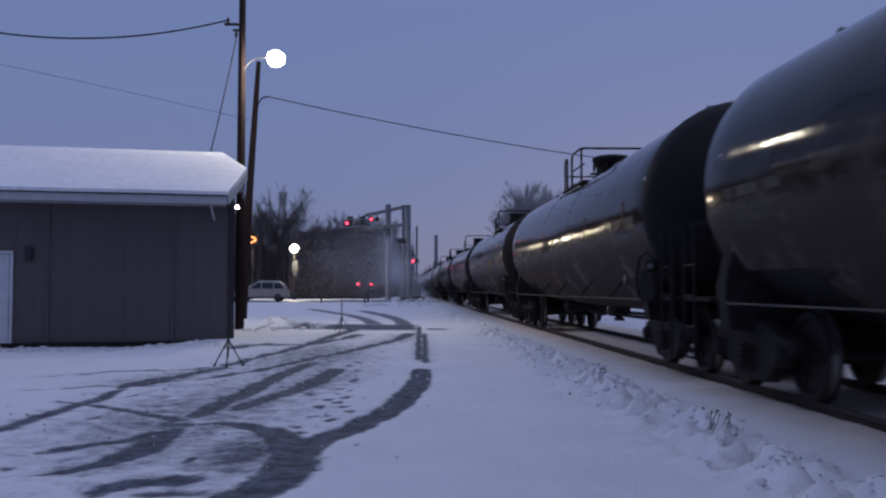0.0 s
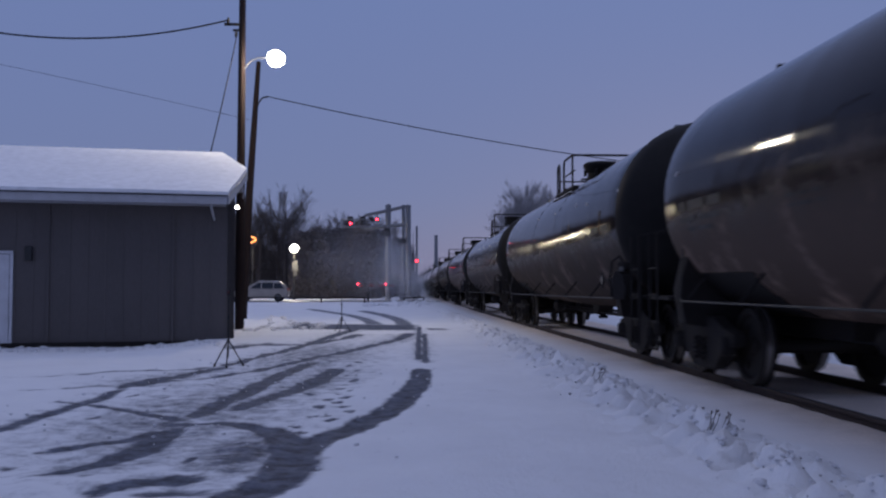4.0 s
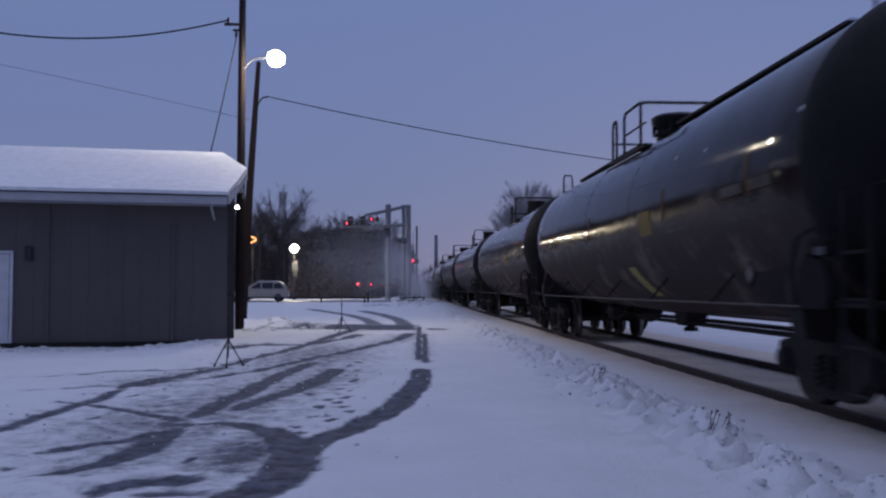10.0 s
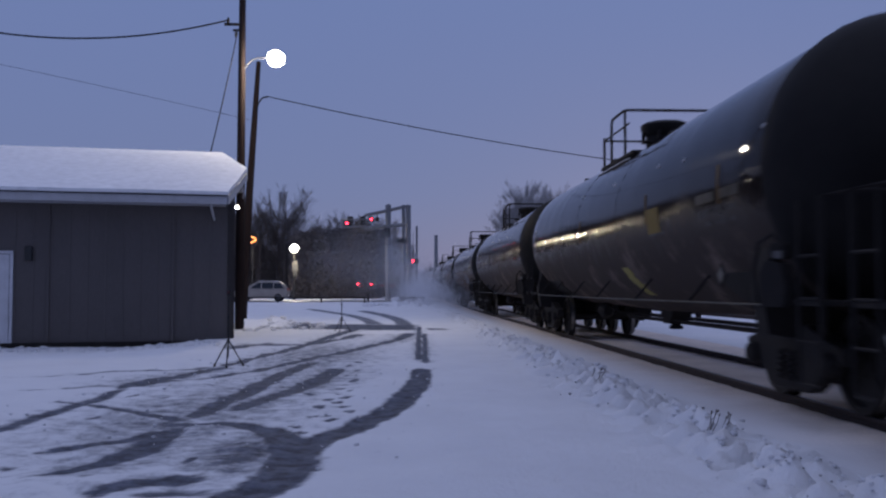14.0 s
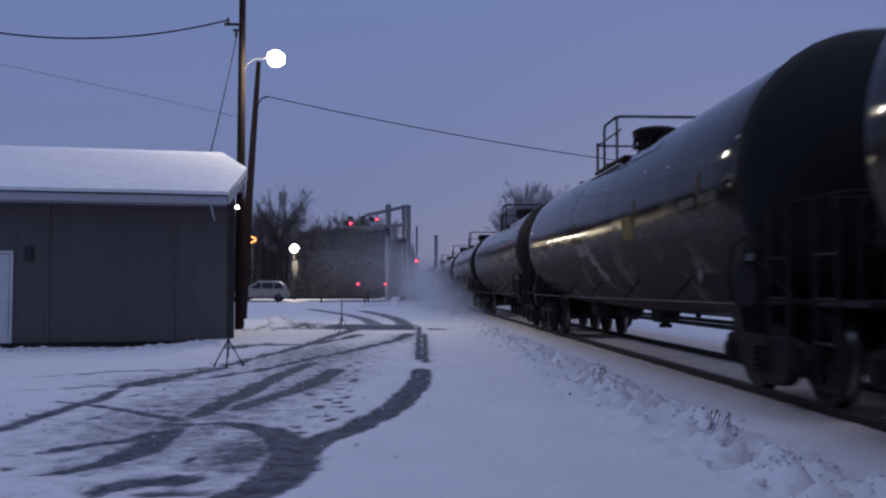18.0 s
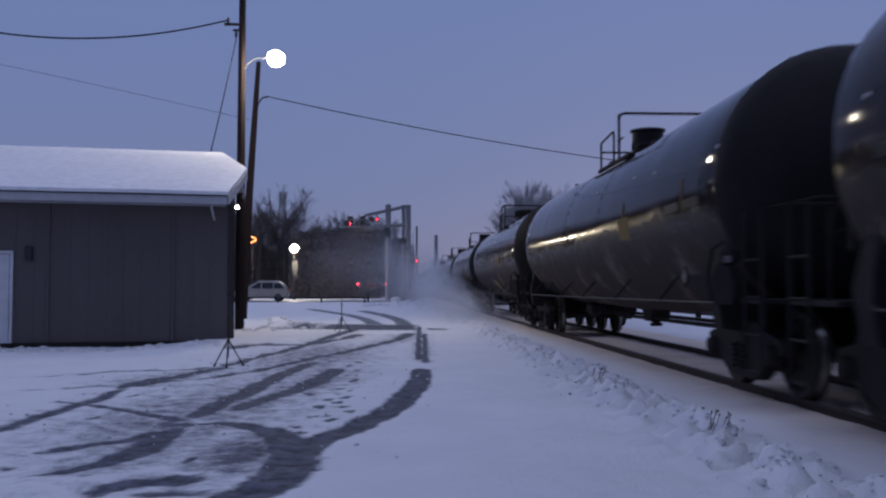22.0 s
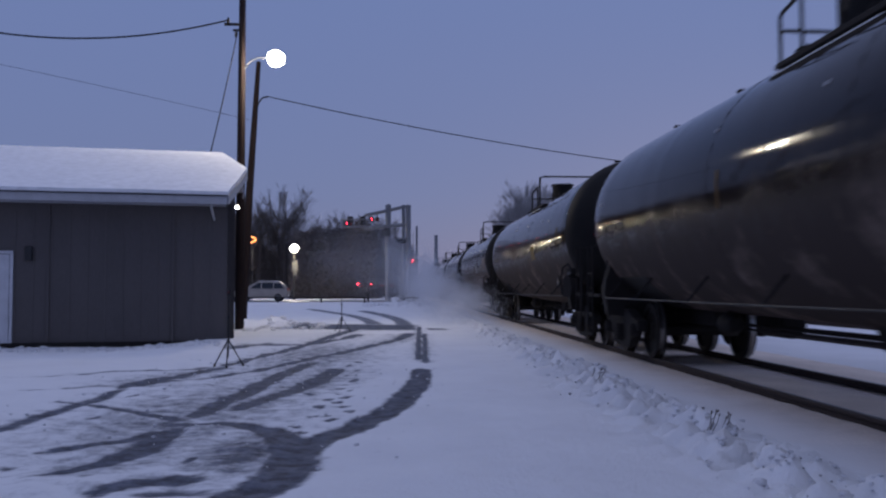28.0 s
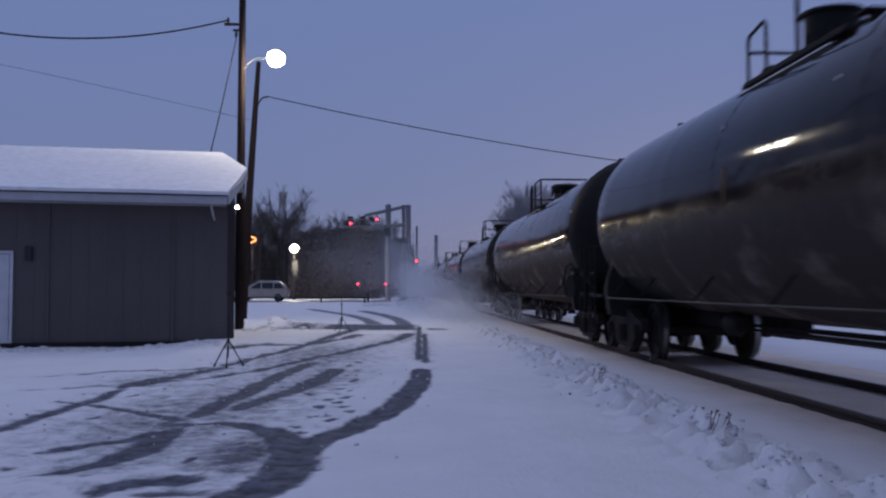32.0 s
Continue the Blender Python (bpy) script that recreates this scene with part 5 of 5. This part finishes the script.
    tube(bm, [(-0.12, -5.4, 0.58), (-0.12, 5.4, 0.58)], 0.018, 6)
    part("brake_pipe", bm, UNDER, t)
    bm = B()
    lathe(bm, [(0.24, -0.012), (0.27, -0.012), (0.27, 0.012), (0.24, 0.012), (0.24, -0.012)], 20, Matrix.Translation((-0.75, 8.72, 1.75)) @ RX)
    for k in range(4):
        a = radians(90 * k + 20)
        tube(bm, [(-0.75, 8.72, 1.75), (-0.75 + 0.25 * math.cos(a), 8.72, 1.75 + 0.25 * math.sin(a))], 0.012, 5)
    box(bm, (-0.75, 8.60, 1.7), (0.3, 0.16, 0.42), chamfer=0.03)
    part("hand_brake", bm, UNDER, t, "round hand brake wheel")
    # the top platform with its railing and dome housing
    base = TZ - 0.07 + 1.25
    bm = B()
    for s in (-1, 1):
        box(bm, (s * 0.80, 0, base + 0.02), (0.34, 2.5, 0.06), chamfer=0.008)
        for y in (-1.1, 0, 1.1):
            box(bm, (s * 0.78, y, base - 0.10), (0.05, 0.06, 0.26))
    for y in (-1.12, 1.12):
        box(bm, (0, y, base + 0.20), (1.5, 0.26, 0.03), chamfer=0.006)
        for s in (-0.6, 0.6):
            box(bm, (s, y, base + 0.10), (0.05, 0.2, 0.2))
    plat = part("top_platform", bm, UNDER, t, "black steel top walkway")
    for s in (-1, 1):
        bm = B()
        box(bm, (s * 0.99, 0.05, base - 0.13), (0.10, 2.35, 0.07), chamfer=0.01)
        angle = part("kick_angle", bm, UNDER, plat)
        bm = B()
        box(bm, (s * 0.985, 0.05, base - 0.083), (0.075, 2.2, 0.022), chamfer=0.008)
        part("snow_line", bm, ROOF_SNOW, angle, "thin line of snow")
    hi = base + {"hoop": 0.82, "low": 0.90, "narrow": 0.87, "wide": 0.93}[style]
    for s in (-1, 1):
        bm = B()
        if style == "hoop":
            tube(bm, [(s * 0.90, 1.25, base - 0.02), (s * 0.90, 1.25, hi - 0.14), (s * 0.90, 1.17, hi - 0.02), (s * 0.90, 1.02, hi), (s * 0.90, 0.94, hi - 0.06), (s * 0.90, 0.94, base)], 0.024, 8)
        elif style == "low":
            tube(bm, [(s * 0.90, 1.25, base - 0.02), (s * 0.90, 1.25, base + 0.66)], 0.026, 8)
        else:
            far_ = 0.72 if style == "narrow" else 0.12
            tube(bm, [(s * 0.90, 1.25, base - 0.02), (s * 0.90, 1.25, base + 0.55), (s * 0.90, 1.20, base + 0.60), (s * 0.90, far_ + 0.06, base + 0.66), (s * 0.90, far_, base + 0.60), (s * 0.90, far_, base)], 0.022, 8)
        part("end_post", bm, UNDER, plat)
    mid = base + (0.60 if style == "low" else 0.42)
    bm = B()
    tube(bm, [(-0.90, 1.25, mid), (0.90, 1.25, mid)], 0.02, 6)
    part("mid_rail", bm, UNDER, plat)
    ya, yb = {"hoop": (0.35, -0.80), "low": (0.62, -0.45), "narrow": (-0.06, -0.10), "wide": (-0.2, -0.30)}[style]
    for s in (-1, 1):
        bm = B()
        if short:
            tube(bm, [(s * 0.90, yb, base), (s * 0.90, yb, hi - 0.1), (s * 0.86, yb, hi - 0.02), (s * 0.78, yb, hi)], 0.026, 8)
        else:
            tube(bm, [(s * 0.90, ya, base), (s * 0.90, ya, hi - 0.10), (s * 0.90, ya - 0.08, hi), (s * 0.90, yb + 0.1, hi), (s * 0.86, yb + 0.03, hi), (s * 0.78, yb, hi)], 0.026, 8)
        part("guard_rail", bm, UNDER, plat)
        bm = B()
        tube(bm, [(s * 0.90, yb, base), (s * 0.90, yb, hi - 0.02)], 0.024, 6)
        part("rail_post", bm, UNDER, plat)
        bm = B()
        tube(bm, [(s * 0.90, 1.25 if style == "low" else ya, mid), (s * 0.90, yb - 0.3, mid)], 0.018, 6)
        part("mid_rail", bm, UNDER, plat)
    bm = B()
    tube(bm, [(-0.80, yb, hi), (0.80, yb, hi)], 0.026, 8)
    part("cross_rail", bm, UNDER, plat)
    dr, dy = (0.31, 1.0) if short else (0.42, 0.12)
    bm = B()
    lathe(bm, [(0.0, 0.1), (dr - 0.06, 0.1), (dr - 0.07, 0.50), (dr + 0.02, 0.62), (dr + 0.03, 0.72), (dr - 0.05, 0.77), (0, 0.79)] if not short else [(0.0, 0.1), (dr, 0.1), (dr, 0.78), (dr + 0.04, 0.80), (dr + 0.04, 0.84), (0, 0.86)], 24, Matrix.Translation((0, dy, base)))
    dome = part("dome_housing", bm, ENDBLACK, plat, "black round dome housing")
    for k in range(6):
        a = radians(60 * k)
        bm = B()
        box(bm, ((dr - 0.01) * math.cos(a), dy + (dr - 0.01) * math.sin(a), base + 0.50), (0.06, 0.06, 0.16), chamfer=0.01)
        part("clamp", bm, UNDER, dome)
    bm = B()
    box(bm, (0.05, dy - 0.75, base + 0.36), (0.36, 0.36, 0.30), chamfer=0.04)
    part("valve_box", bm, ENDBLACK, plat)
    # relief valve and vents on the tank's top
    for y, h in ((-2.2, 0.14), (4.4, 0.2)):
        bm = B()
        lathe(bm, [(0, -0.05), (0.11, -0.05), (0.11, 0.03), (0.07, 0.05), (0.07, h), (0.09, h + 0.01), (0.06, h + 0.04), (0, h + 0.05)], 12, Matrix.Translation((0, y, sag(y) + TR)))
        part("vent_valve", bm, UNDER, t)
    for y in (-6.9, 6.9):
        bm = B()
        tube(bm, [(-0.25, y, sag(y) + TR - 0.05), (-0.25, y, sag(y) + TR + 0.12), (0.25, y, sag(y) + TR + 0.12), (0.25, y, sag(y) + TR - 0.05)], 0.02, 6)
        part("lifting_lug", bm, UNDER, t)
    # small studs along the tank's shoulder, their lamp glints painted on as pale colour
    for y, a in ((-7.78, 15.5), (-5.2, 17.0), (-3.95, 21.0), (-1.2, 24.0), (1.6, 27.0), (7.1, 10.5)):
        bm = B()
        lathe(bm, [(0, -0.01), (0.026, -0.01), (0.024, 0.008), (0.013, 0.016), (0, 0.02)], 8, Matrix.Translation((-TR * math.cos(radians(a)), y, sag(y) + TR * math.sin(radians(a)))) @ Matrix.Rotation(radians(a - 90), 4, "Y"))
        part("stud", bm, STUD, t, "small stud with its lamp glint painted pale")
    # tape, stencils, placards on the side
    for y, mat, hgt in ((-6.6, AMBER, 0), (-3.6, AMBER, 0), (1.2, AMBER, 0)):
        part("reflective_tape", skin_patch(y - 0.04, y + 0.04, -9, 7, 0.005), mat, t, "amber reflective tape")
    rnd = random.Random(71)
    for y0, y1, a0, a1 in ((5.5, 7.1, -8, -4), (5.6, 7.0, -13.5, -11), (5.9, 6.9, -18, -16), (3.1, 3.9, -12, -10.6), (3.1, 3.8, -15.4, -14), (-7.2, -5.7, -7, -3), (-7.1, -5.8, -12.5, -10), (-7.0, -6.0, -17, -15), (-4.4, -3.6, -12, -10.6), (-4.4, -3.5, -15.6, -14.2)):
        y = y0
        while y < y1 - 0.08:
            w = rnd.uniform(0.16, 0.5) * (y1 - y0)
            part("stencil_bar", skin_patch(y, min(y + w, y1), a0, a1, 0.004), STENCIL, t, "faded white stencilled marking")
            y += w + 0.10
    for s in (-1, 1):
        part("saddle_plate", skin_patch(min(s * 5.5, s * 7.5), max(s * 5.5, s * 7.5), -74, -40, 0.012, 0.0, 0.12), ENDBLACK, t, "black plate above the truck, with underside shade put into it")
    bm = B()
    box(bm, (-1.448, -6.5, 1.30), (0.02, 0.20, 0.20), Matrix.Rotation(radians(45), 4, "X"), chamfer=0.004)
    holder = part("placard_holder", bm, UNDER, t)
    bm = B()
    box(bm, (-1.462, -6.5, 1.30), (0.012, 0.14, 0.14), Matrix.Rotation(radians(45), 4, "X"), chamfer=0.004)
    part("placard", bm, PLACARD, holder, "pale diamond placard")
    # trucks
    wheelsets = []
    for s in (-1, 1):
        bm = B()
        box(bm, (0, s * TRUCK, 0.52), (2.1, 0.36, 0.26), chamfer=0.03)
        lathe(bm, [(0, 0.6), (0.2, 0.6), (0.2, 0.68), (0, 0.68)], 16, Matrix.Translation((0, s * TRUCK, 0)))
        truck = part("truck", bm, UNDER, t, "grimy four-wheel truck")
        for x in (-1.0, 1.0):
            bm = B()
            o = [(-1.12, 0.46), (-1.12, 0.62), (-0.72, 0.66), (-0.42, 0.80), (0.42, 0.80), (0.72, 0.66), (1.12, 0.62), (1.12, 0.46), (0.78, 0.44), (0.52, 0.20), (0.40, 0.14), (-0.40, 0.14), (-0.52, 0.20), (-0.78, 0.44)]
            prism(bm, o, 0.17, Matrix.Translation((x, s * TRUCK, 0)) @ Matrix.Rotation(radians(90), 4, "Z"))
            bmesh.ops.bevel(bm, geom=bm.edges[:], offset=0.02, segments=1, affect="EDGES")
            part("side_frame", bm, UNDER, truck)
            for dy in (-0.12, 0.12):
                bm = B()
                n = 26
                tube(bm, [(x * 1.11 + 0.05 * math.cos(i * 1.2), s * TRUCK + dy + 0.05 * math.sin(i * 1.2), 0.24 + 0.30 * i / n) for i in range(n + 1)], 0.016, 4)
                part("spring", bm, UNDER, truck)
            for dy in (-0.89, 0.89):
                bm = B()
                lathe(bm, [(0, -0.08), (0.11, -0.08), (0.12, 0.04), (0.09, 0.09), (0.05, 0.10), (0, 0.10)], 12, Matrix.Translation((x * 1.08, s * TRUCK + dy, 0.457)) @ Matrix.Rotation(radians(90 * (1 if x > 0 else -1)), 4, "Y"))
                part("bearing", bm, UNDER, truck)
        for dy in (-0.89, 0.89):
            bm = B()
            for x in (-1, 1):
                mm = Matrix.Translation((x * 0.75, 0, 0)) @ Matrix.Rotation(radians(90 * x), 4, "Y")
                lathe(bm, [(0, 0.08), (0.11, 0.08), (0.13, 0.03), (0.36, 0.03), (0.39, 0.07), (0.457, 0.07), (0.457, -0.04), (0.485, -0.05), (0.485, -0.08), (0.39, -0.08), (0.36, -0.03), (0.13, -0.03), (0.10, -0.1), (0.10, -0.3), (0, -0.3)], 28, mm)
                for k in range(3):
                    a = radians(120 * k)
                    box(bm, (x * 0.795, 0.25 * math.cos(a), 0.25 * math.sin(a)), (0.03, 0.07, 0.07))
            tube(bm, [(-0.7, 0, 0), (0.7, 0, 0)], 0.085, 12)
            w = part("wheelset", bm, WHEEL, t, "steel wheelset, turning", m=Matrix.Translation((0, s * TRUCK + dy, 0.457)))
            for x in (-1, 1):
                bm = B()
                lathe(bm, [(0.459, -0.03), (0.459, 0.05)], 28, Matrix.Translation((x * 0.75, 0, 0)) @ RY)
                part("tread", bm, TREAD, w, "bright worn wheel tread")
    return t



def car_marks(k, car):
    """Patches and dust that only some cars carry."""
    o = -slack(k)
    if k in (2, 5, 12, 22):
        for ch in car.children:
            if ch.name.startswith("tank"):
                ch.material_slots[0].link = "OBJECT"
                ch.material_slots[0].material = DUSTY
    square = {1: -2.62, 7: -2.2, 8: -3.0, 9: -3.0, 10: -3.8, 13: -3.25, 15: -3.4, 16: -3.6, 17: -3.1, 18: -3.15, 21: -2.75, 23: -3.0, 27: -2.9, 30: -3.0}
    if k in square:
        part("marking_panel", skin_patch(square[k] + o - 0.31, square[k] + o + 0.31, -14.5, -1.5, 0.006), AMBERPANEL, car, "square amber panel")
    slant = {6: 0.5, 7: -0.75, 10: -1.5, 15: -0.2, 17: -0.15, 25: -0.5}
    if k in slant:
        part("marking_panel", skin_patch(slant[k] + o - 0.2, slant[k] + o + 0.2, -54, -31, 0.006, 0.22, 0.08), YELLOW, car, "slanting yellow painted patch")
    sprayed = {
        2: [(-3.65, -2.95, -30, -17, -0.1), (-4.3, -3.85, -30, -19, 0.1), (-4.95, -4.45, -31, -20, -0.1), (-5.75, -5.2, -26, -21, 0.0)],
        5: [(-4.2, -3.1, -42, -16, 0.1), (-4.84, -4.5, -24, -18, 0.0), (3.15, 3.45, -34, -9, 0.4), (5.0, 5.9, -23, -15, 0.0), (-0.9, -0.1, -33, -25, 0.0)],
        12: [(-3.72, -2.05, -40, -16, 0.25), (-1.36, -1.13, -24, -12, 0.2), (3.9, 6.0, -19, -16.5, 0.0)],
        13: [(-0.3, 0.9, -19, -10, 0.0), (-0.55, -0.2, -40, -18, 0.3)],
        18: [(0.2, 1.9, -31, -16, 0.0), (-2.7, -1.6, -27, -18, 0.0)],
        22: [(-3.6, -2.3, -39, -24, 0.2), (-5.3, -4.8, -33, -22, 0.1)],
    }
    for y0, y1, a0, a1, lean in sprayed.get(k, ()):
        part("sprayed_patch", skin_patch(y0 + o, y1 + o, a0, a1, 0.004, lean, 0.28), SPRAY if k == 12 else DUSTPANEL, car, "ragged pale sprayed patch")
    if k == 9:
        # sparks thrown off the last wheel's brake shoe
        for x, y, z, r in ((1.20, 8.4, 0.08, 0.15), (1.22, 9.0, 0.13, 0.05), (1.16, 7.85, 0.04, 0.06), (0.95, 8.0, 0.16, 0.05)):
            bm = B()
            lathe(bm, [(0, -0.7 * r), (0.6 * r, -0.5 * r), (r, 0.0), (0.5 * r, 0.6 * r), (0, 0.8 * r)], 10, Matrix.Translation((x, y, z)))
            part("spark", bm, SPARKHOT, car, "white-hot spark at the brake shoe")
    if k in (6, 7):
        # hoops: one across the tank's end, narrow ones on its shoulder
        for x, y, w, h in (((-0.62, 7.4, 0.09, 0.26),) if k == 6 else ((0.0, -6.8, 0.25, 0.42), (-0.72, 7.6, 0.11, 0.36))):
            bm = B()
            z = sag(y) + math.sqrt(TR * TR - x * x)
            tube(bm, [(x - w, y, z - 0.08), (x - w, y, z + h - 0.08), (x - w * 0.8, y, z + h), (x + w * 0.8, y, z + h), (x + w, y, z + h - 0.08), (x + w, y, z - 0.08)], 0.022, 8)
            part("hoop_rail", bm, UNDER, car, "hoop rail on the tank top")
    if k == 7:
        for y0, y1 in ((-6.7, -0.9), (1.5, 7.2)):
            bm = B()
            mid = (y0 + y1) / 2
            for x in (-0.36, 0.36):
                box(bm, (x, mid, sag(mid) + TR + 0.03), (0.28, y1 - y0, 0.05), chamfer=0.008)
                for j in range(4):
                    y = y0 + 0.3 + j * (y1 - y0 - 0.6) / 3
                    box(bm, (x, y, sag(y) + TR - 0.05), (0.06, 0.06, 0.14))
            part("walkway", bm, UNDER, car, "long dark walkway along the tank top")
    if k in (22, 28):
        for y0, y1, a0, a1 in ((-7.1 if k == 22 else -6.5, -5.95 if k == 22 else -5.4, -14, 4), (-3.08, -2.5, -16, -2), (4.6, 5.1, -14, -9), (5.4, 6.2, -13, -8)):
            part("marking_panel", skin_patch(y0 + o, y1 + o, a0, a1, 0.006), DUSTPANEL if y0 < -5 else PANEL, car, "pale square panel")


RAILTOP = 0.10
TRACK_X = 5.0


def train_place(t):
    """How far the train has come towards the camera, in metres."""
    return 1.4548e-4 * t ** 3 + 2.9359e-3 * t ** 2 + 13.1428 * t - 6.2478


# how far along its car each top platform stands
PLATFORM = {0: 1.04, 1: -0.23, 2: 1.1, 3: 0.45, 4: -0.12, 5: 1.2, 6: 0.7, 7: 1.05, 8: -0.65, 9: -0.6, 10: 0.6, 11: 0.7, 12: 0.5, 13: 0.33, 14: 0.6, 15: 0.14, 16: -0.55, 17: 0.4, 18: -0.62, 19: 0.7, 20: -0.47, 21: 0.16, 22: 0.5, 23: 1.0}
# how far each car stands off the even spacing
SLACK = {0: 0.50, 1: 0.47, 2: 0.45, 3: 0.5, 4: 0.6, 5: 0.56, 6: 0.54, 7: 0.47, 8: 0.22, 9: 0.1, 10: 0.12, 11: 0.0, 12: -0.13, 13: -0.11, 14: -0.11, 15: -0.16, 16: -0.04, 17: -0.1, 18: 0.0, 19: -0.08, 20: -0.12, 21: 0.06, 22: 0.1, 23: 0.23}
CARS = {}
# how each car's top railing is built
RAILING = {-4: "hoop", -3: "low", -2: "narrow", -1: "wide"}
for style, cars in (("low", (5, 6, 10, 12, 13, 14, 15, 17, 25, 28, 31)), ("narrow", (1, 4, 8, 9, 18, 20, 23, 26, 29, 33)), ("wide", (2, 16, 21, 22, 30, 36))):
    for k in cars:
        RAILING[k] = style
PATTERN = {RAILING[k]: tank_car(RAILING[k]) for k in (-4, -3, -2, -1)}
for k in range(-4, 40):
    pattern = PATTERN[RAILING.get(k, "hoop")]
    CARS[k] = pattern if k < 0 else copy_thing(pattern, Matrix())


def slack(k):
    return SLACK.get(k, 0.5 if k < 0 else 0.23)


def car_y(k, t):
    """Where car k's middle stands along the track."""
    return 14.15 + k * PITCH + slack(k) - train_place(t)


for k, car in CARS.items():
    for ch in car.children:
        if ch.name.startswith("top_platform"):
            ch.location.y = PLATFORM.get(k, 0.3 + 0.8 * math.sin(k * 2.4)) - slack(k)
    car_marks(k, car)
    car.matrix_basis = pose(TRACK_X, car_y(k, 0), RAILTOP)


FLAKE = material("blown_snow", (0.80, 0.82, 0.88), 0.8, scale=2.0, fine=9.0, bump=0.0)


def snow_puff(seed, count, size, fine=1.0):
    """A drift of blown powder snow: loose flakes, thick in the middle and thin outside."""
    rnd = random.Random(seed)
    verts, faces = [], []
    lumps = [(rnd.gauss(0, 0.7), rnd.gauss(0, 0.8), rnd.gauss(0, 0.6), rnd.uniform(0.35, 0.8)) for _ in range(14)]
    for _ in range(count):
        lx, ly, lz, ls = rnd.choice(lumps)
        c = Vector(((lx + rnd.gauss(0, ls)) * size[0], (ly + rnd.gauss(0, ls)) * size[1], (lz + rnd.gauss(0, ls)) * size[2]))
        d = Vector((rnd.gauss(0, 1), rnd.gauss(0, 1), rnd.gauss(0, 1))).normalized() * rnd.uniform(0.010, 0.020) * fine
        e = d.orthogonal()
        n = len(verts)
        verts += [c - d - e * 0.6, c + d - e * 0.6, c + e]
        faces.append((n, n + 1, n + 2))
    me = bpy.data.meshes.new("blown_snow")
    me.from_pydata(verts, [], faces)
    me.materials.append(FLAKE)
    return tagged(new("blown_snow", me), "drifting cloud of fine snow blown up by the train", "blown snow", kind="stuff")


# where each drift starts, hangs and ends: x, y, z
HAZE = snow_puff(41, 190000, (3.6, 1.3, 2.6), 0.5)
HAZE.location = (-2.5, 89.2, 3.5)
tagged(HAZE, "thin still veil of flakes standing for haze before the woods")
PUFFS = [
    (snow_puff(31, 20000, (0.9, 7, 0.9)), 6.0, (2.2, 150, 1.5), (2.0, 66, 1.5), (1.5, 60, 1.7)),
    (snow_puff(32, 20000, (0.9, 7, 1.1)), 9.0, (2.6, 160, 2.0), (2.4, 80, 2.2), (1.4, 72, 2.4)),
    (snow_puff(33, 70000, (1.3, 6, 0.8), 0.65), 8.5, (2.4, 140, 0.9), (2.1, 54, 0.9), (1.7, 48, 1.0)),
    (snow_puff(34, 34000, (1.4, 5, 1.7)), 0.0, (-0.2, 96, 3.6), (0.2, 94, 3.2), (0.6, 90, 3.0)),
    (snow_puff(35, 36000, (0.7, 4, 0.4), 0.55), 13.0, (2.8, 120, 0.5), (2.6, 38, 0.5), (2.4, 33, 0.5)),
]


def motions():
    """All that moves: the cars, their wheels, and the lamps that flash by turning."""
    steps = [i * 1.0 for i in range(33)]
    for k, car in CARS.items():
        walk(car, [(t, pose(TRACK_X, car_y(k, t), RAILTOP)) for t in steps])
        near = [i / FPS for i in range(0, 961) if -10 < car_y(k, i / FPS) < 62]
        if not near:
            continue
        for ch in car.children:
            if not ch.name.startswith("wheelset"):
                continue
            at = ch.location.copy()

            def turned(t):
                return pose(at.x, at.y, at.z, math.degrees(train_place(t) / 0.457))

            rows = [(t, turned(t)) for t in near]
            if near[0] > 0:
                rows.insert(0, (0.0, turned(near[0])))
            if near[-1] < 31.99:
                rows.append((32.0, turned(near[-1])))
            walk(ch, rows)
    half, start = 0.544, 0.235

    def flashing(lamp, first_lit):
        at = lamp.location.copy()
        rows, turn, t = [], 0 if first_lit else 180, start
        rows.append((0.0, pose(*at, 0, 0, turn)))
        while t < 31.9:
            for j in range(4):
                rows.append((t - 0.05 + j / 30, pose(*at, 0, 0, turn + 60 * j)))
            turn += 180
            t += half
        rows.append((32.0, pose(*at, 0, 0, turn)))
        walk(lamp, rows)

    for a, b in (*ARM_LAMPS, MAST_LAMPS, GATE_LAMPS):
        flashing(a, True)
        flashing(b, False)
    for puff, begin, far, near, last in PUFFS:
        rows = [(0.0, pose(*far))]
        if begin > 0.5:
            rows.append((begin - 0.0, pose(far[0], far[1] - 6, far[2])))
        rows += [(begin + 7.0, pose(*near, 4, 0, 8)), ((begin + 39) / 2, pose((near[0] + last[0]) / 2 + 0.3, (near[1] + last[1]) / 2, near[2] + 0.15, 8, 0, -6)), (32.0, pose(*last, 0, 0, 4))]
        walk(puff, rows)
    for stand, lamp in STANDS:
        at = lamp.location.copy()
        rows, turn, t = [(0.0, pose(*at, 0, 0, 180))], 180, 0.9
        while t < 31.9:
            for start_, end_ in ((t - 0.1, t), (t + 0.13, t + 0.23)):
                for j in range(4):
                    rows.append((start_ + j * 0.0334, pose(*at, 0, 0, turn + 60 * j)))
                turn += 180
            t += 2.0
        rows.append((32.0, pose(*at, 0, 0, turn)))
        walk(lamp, rows)


motions()
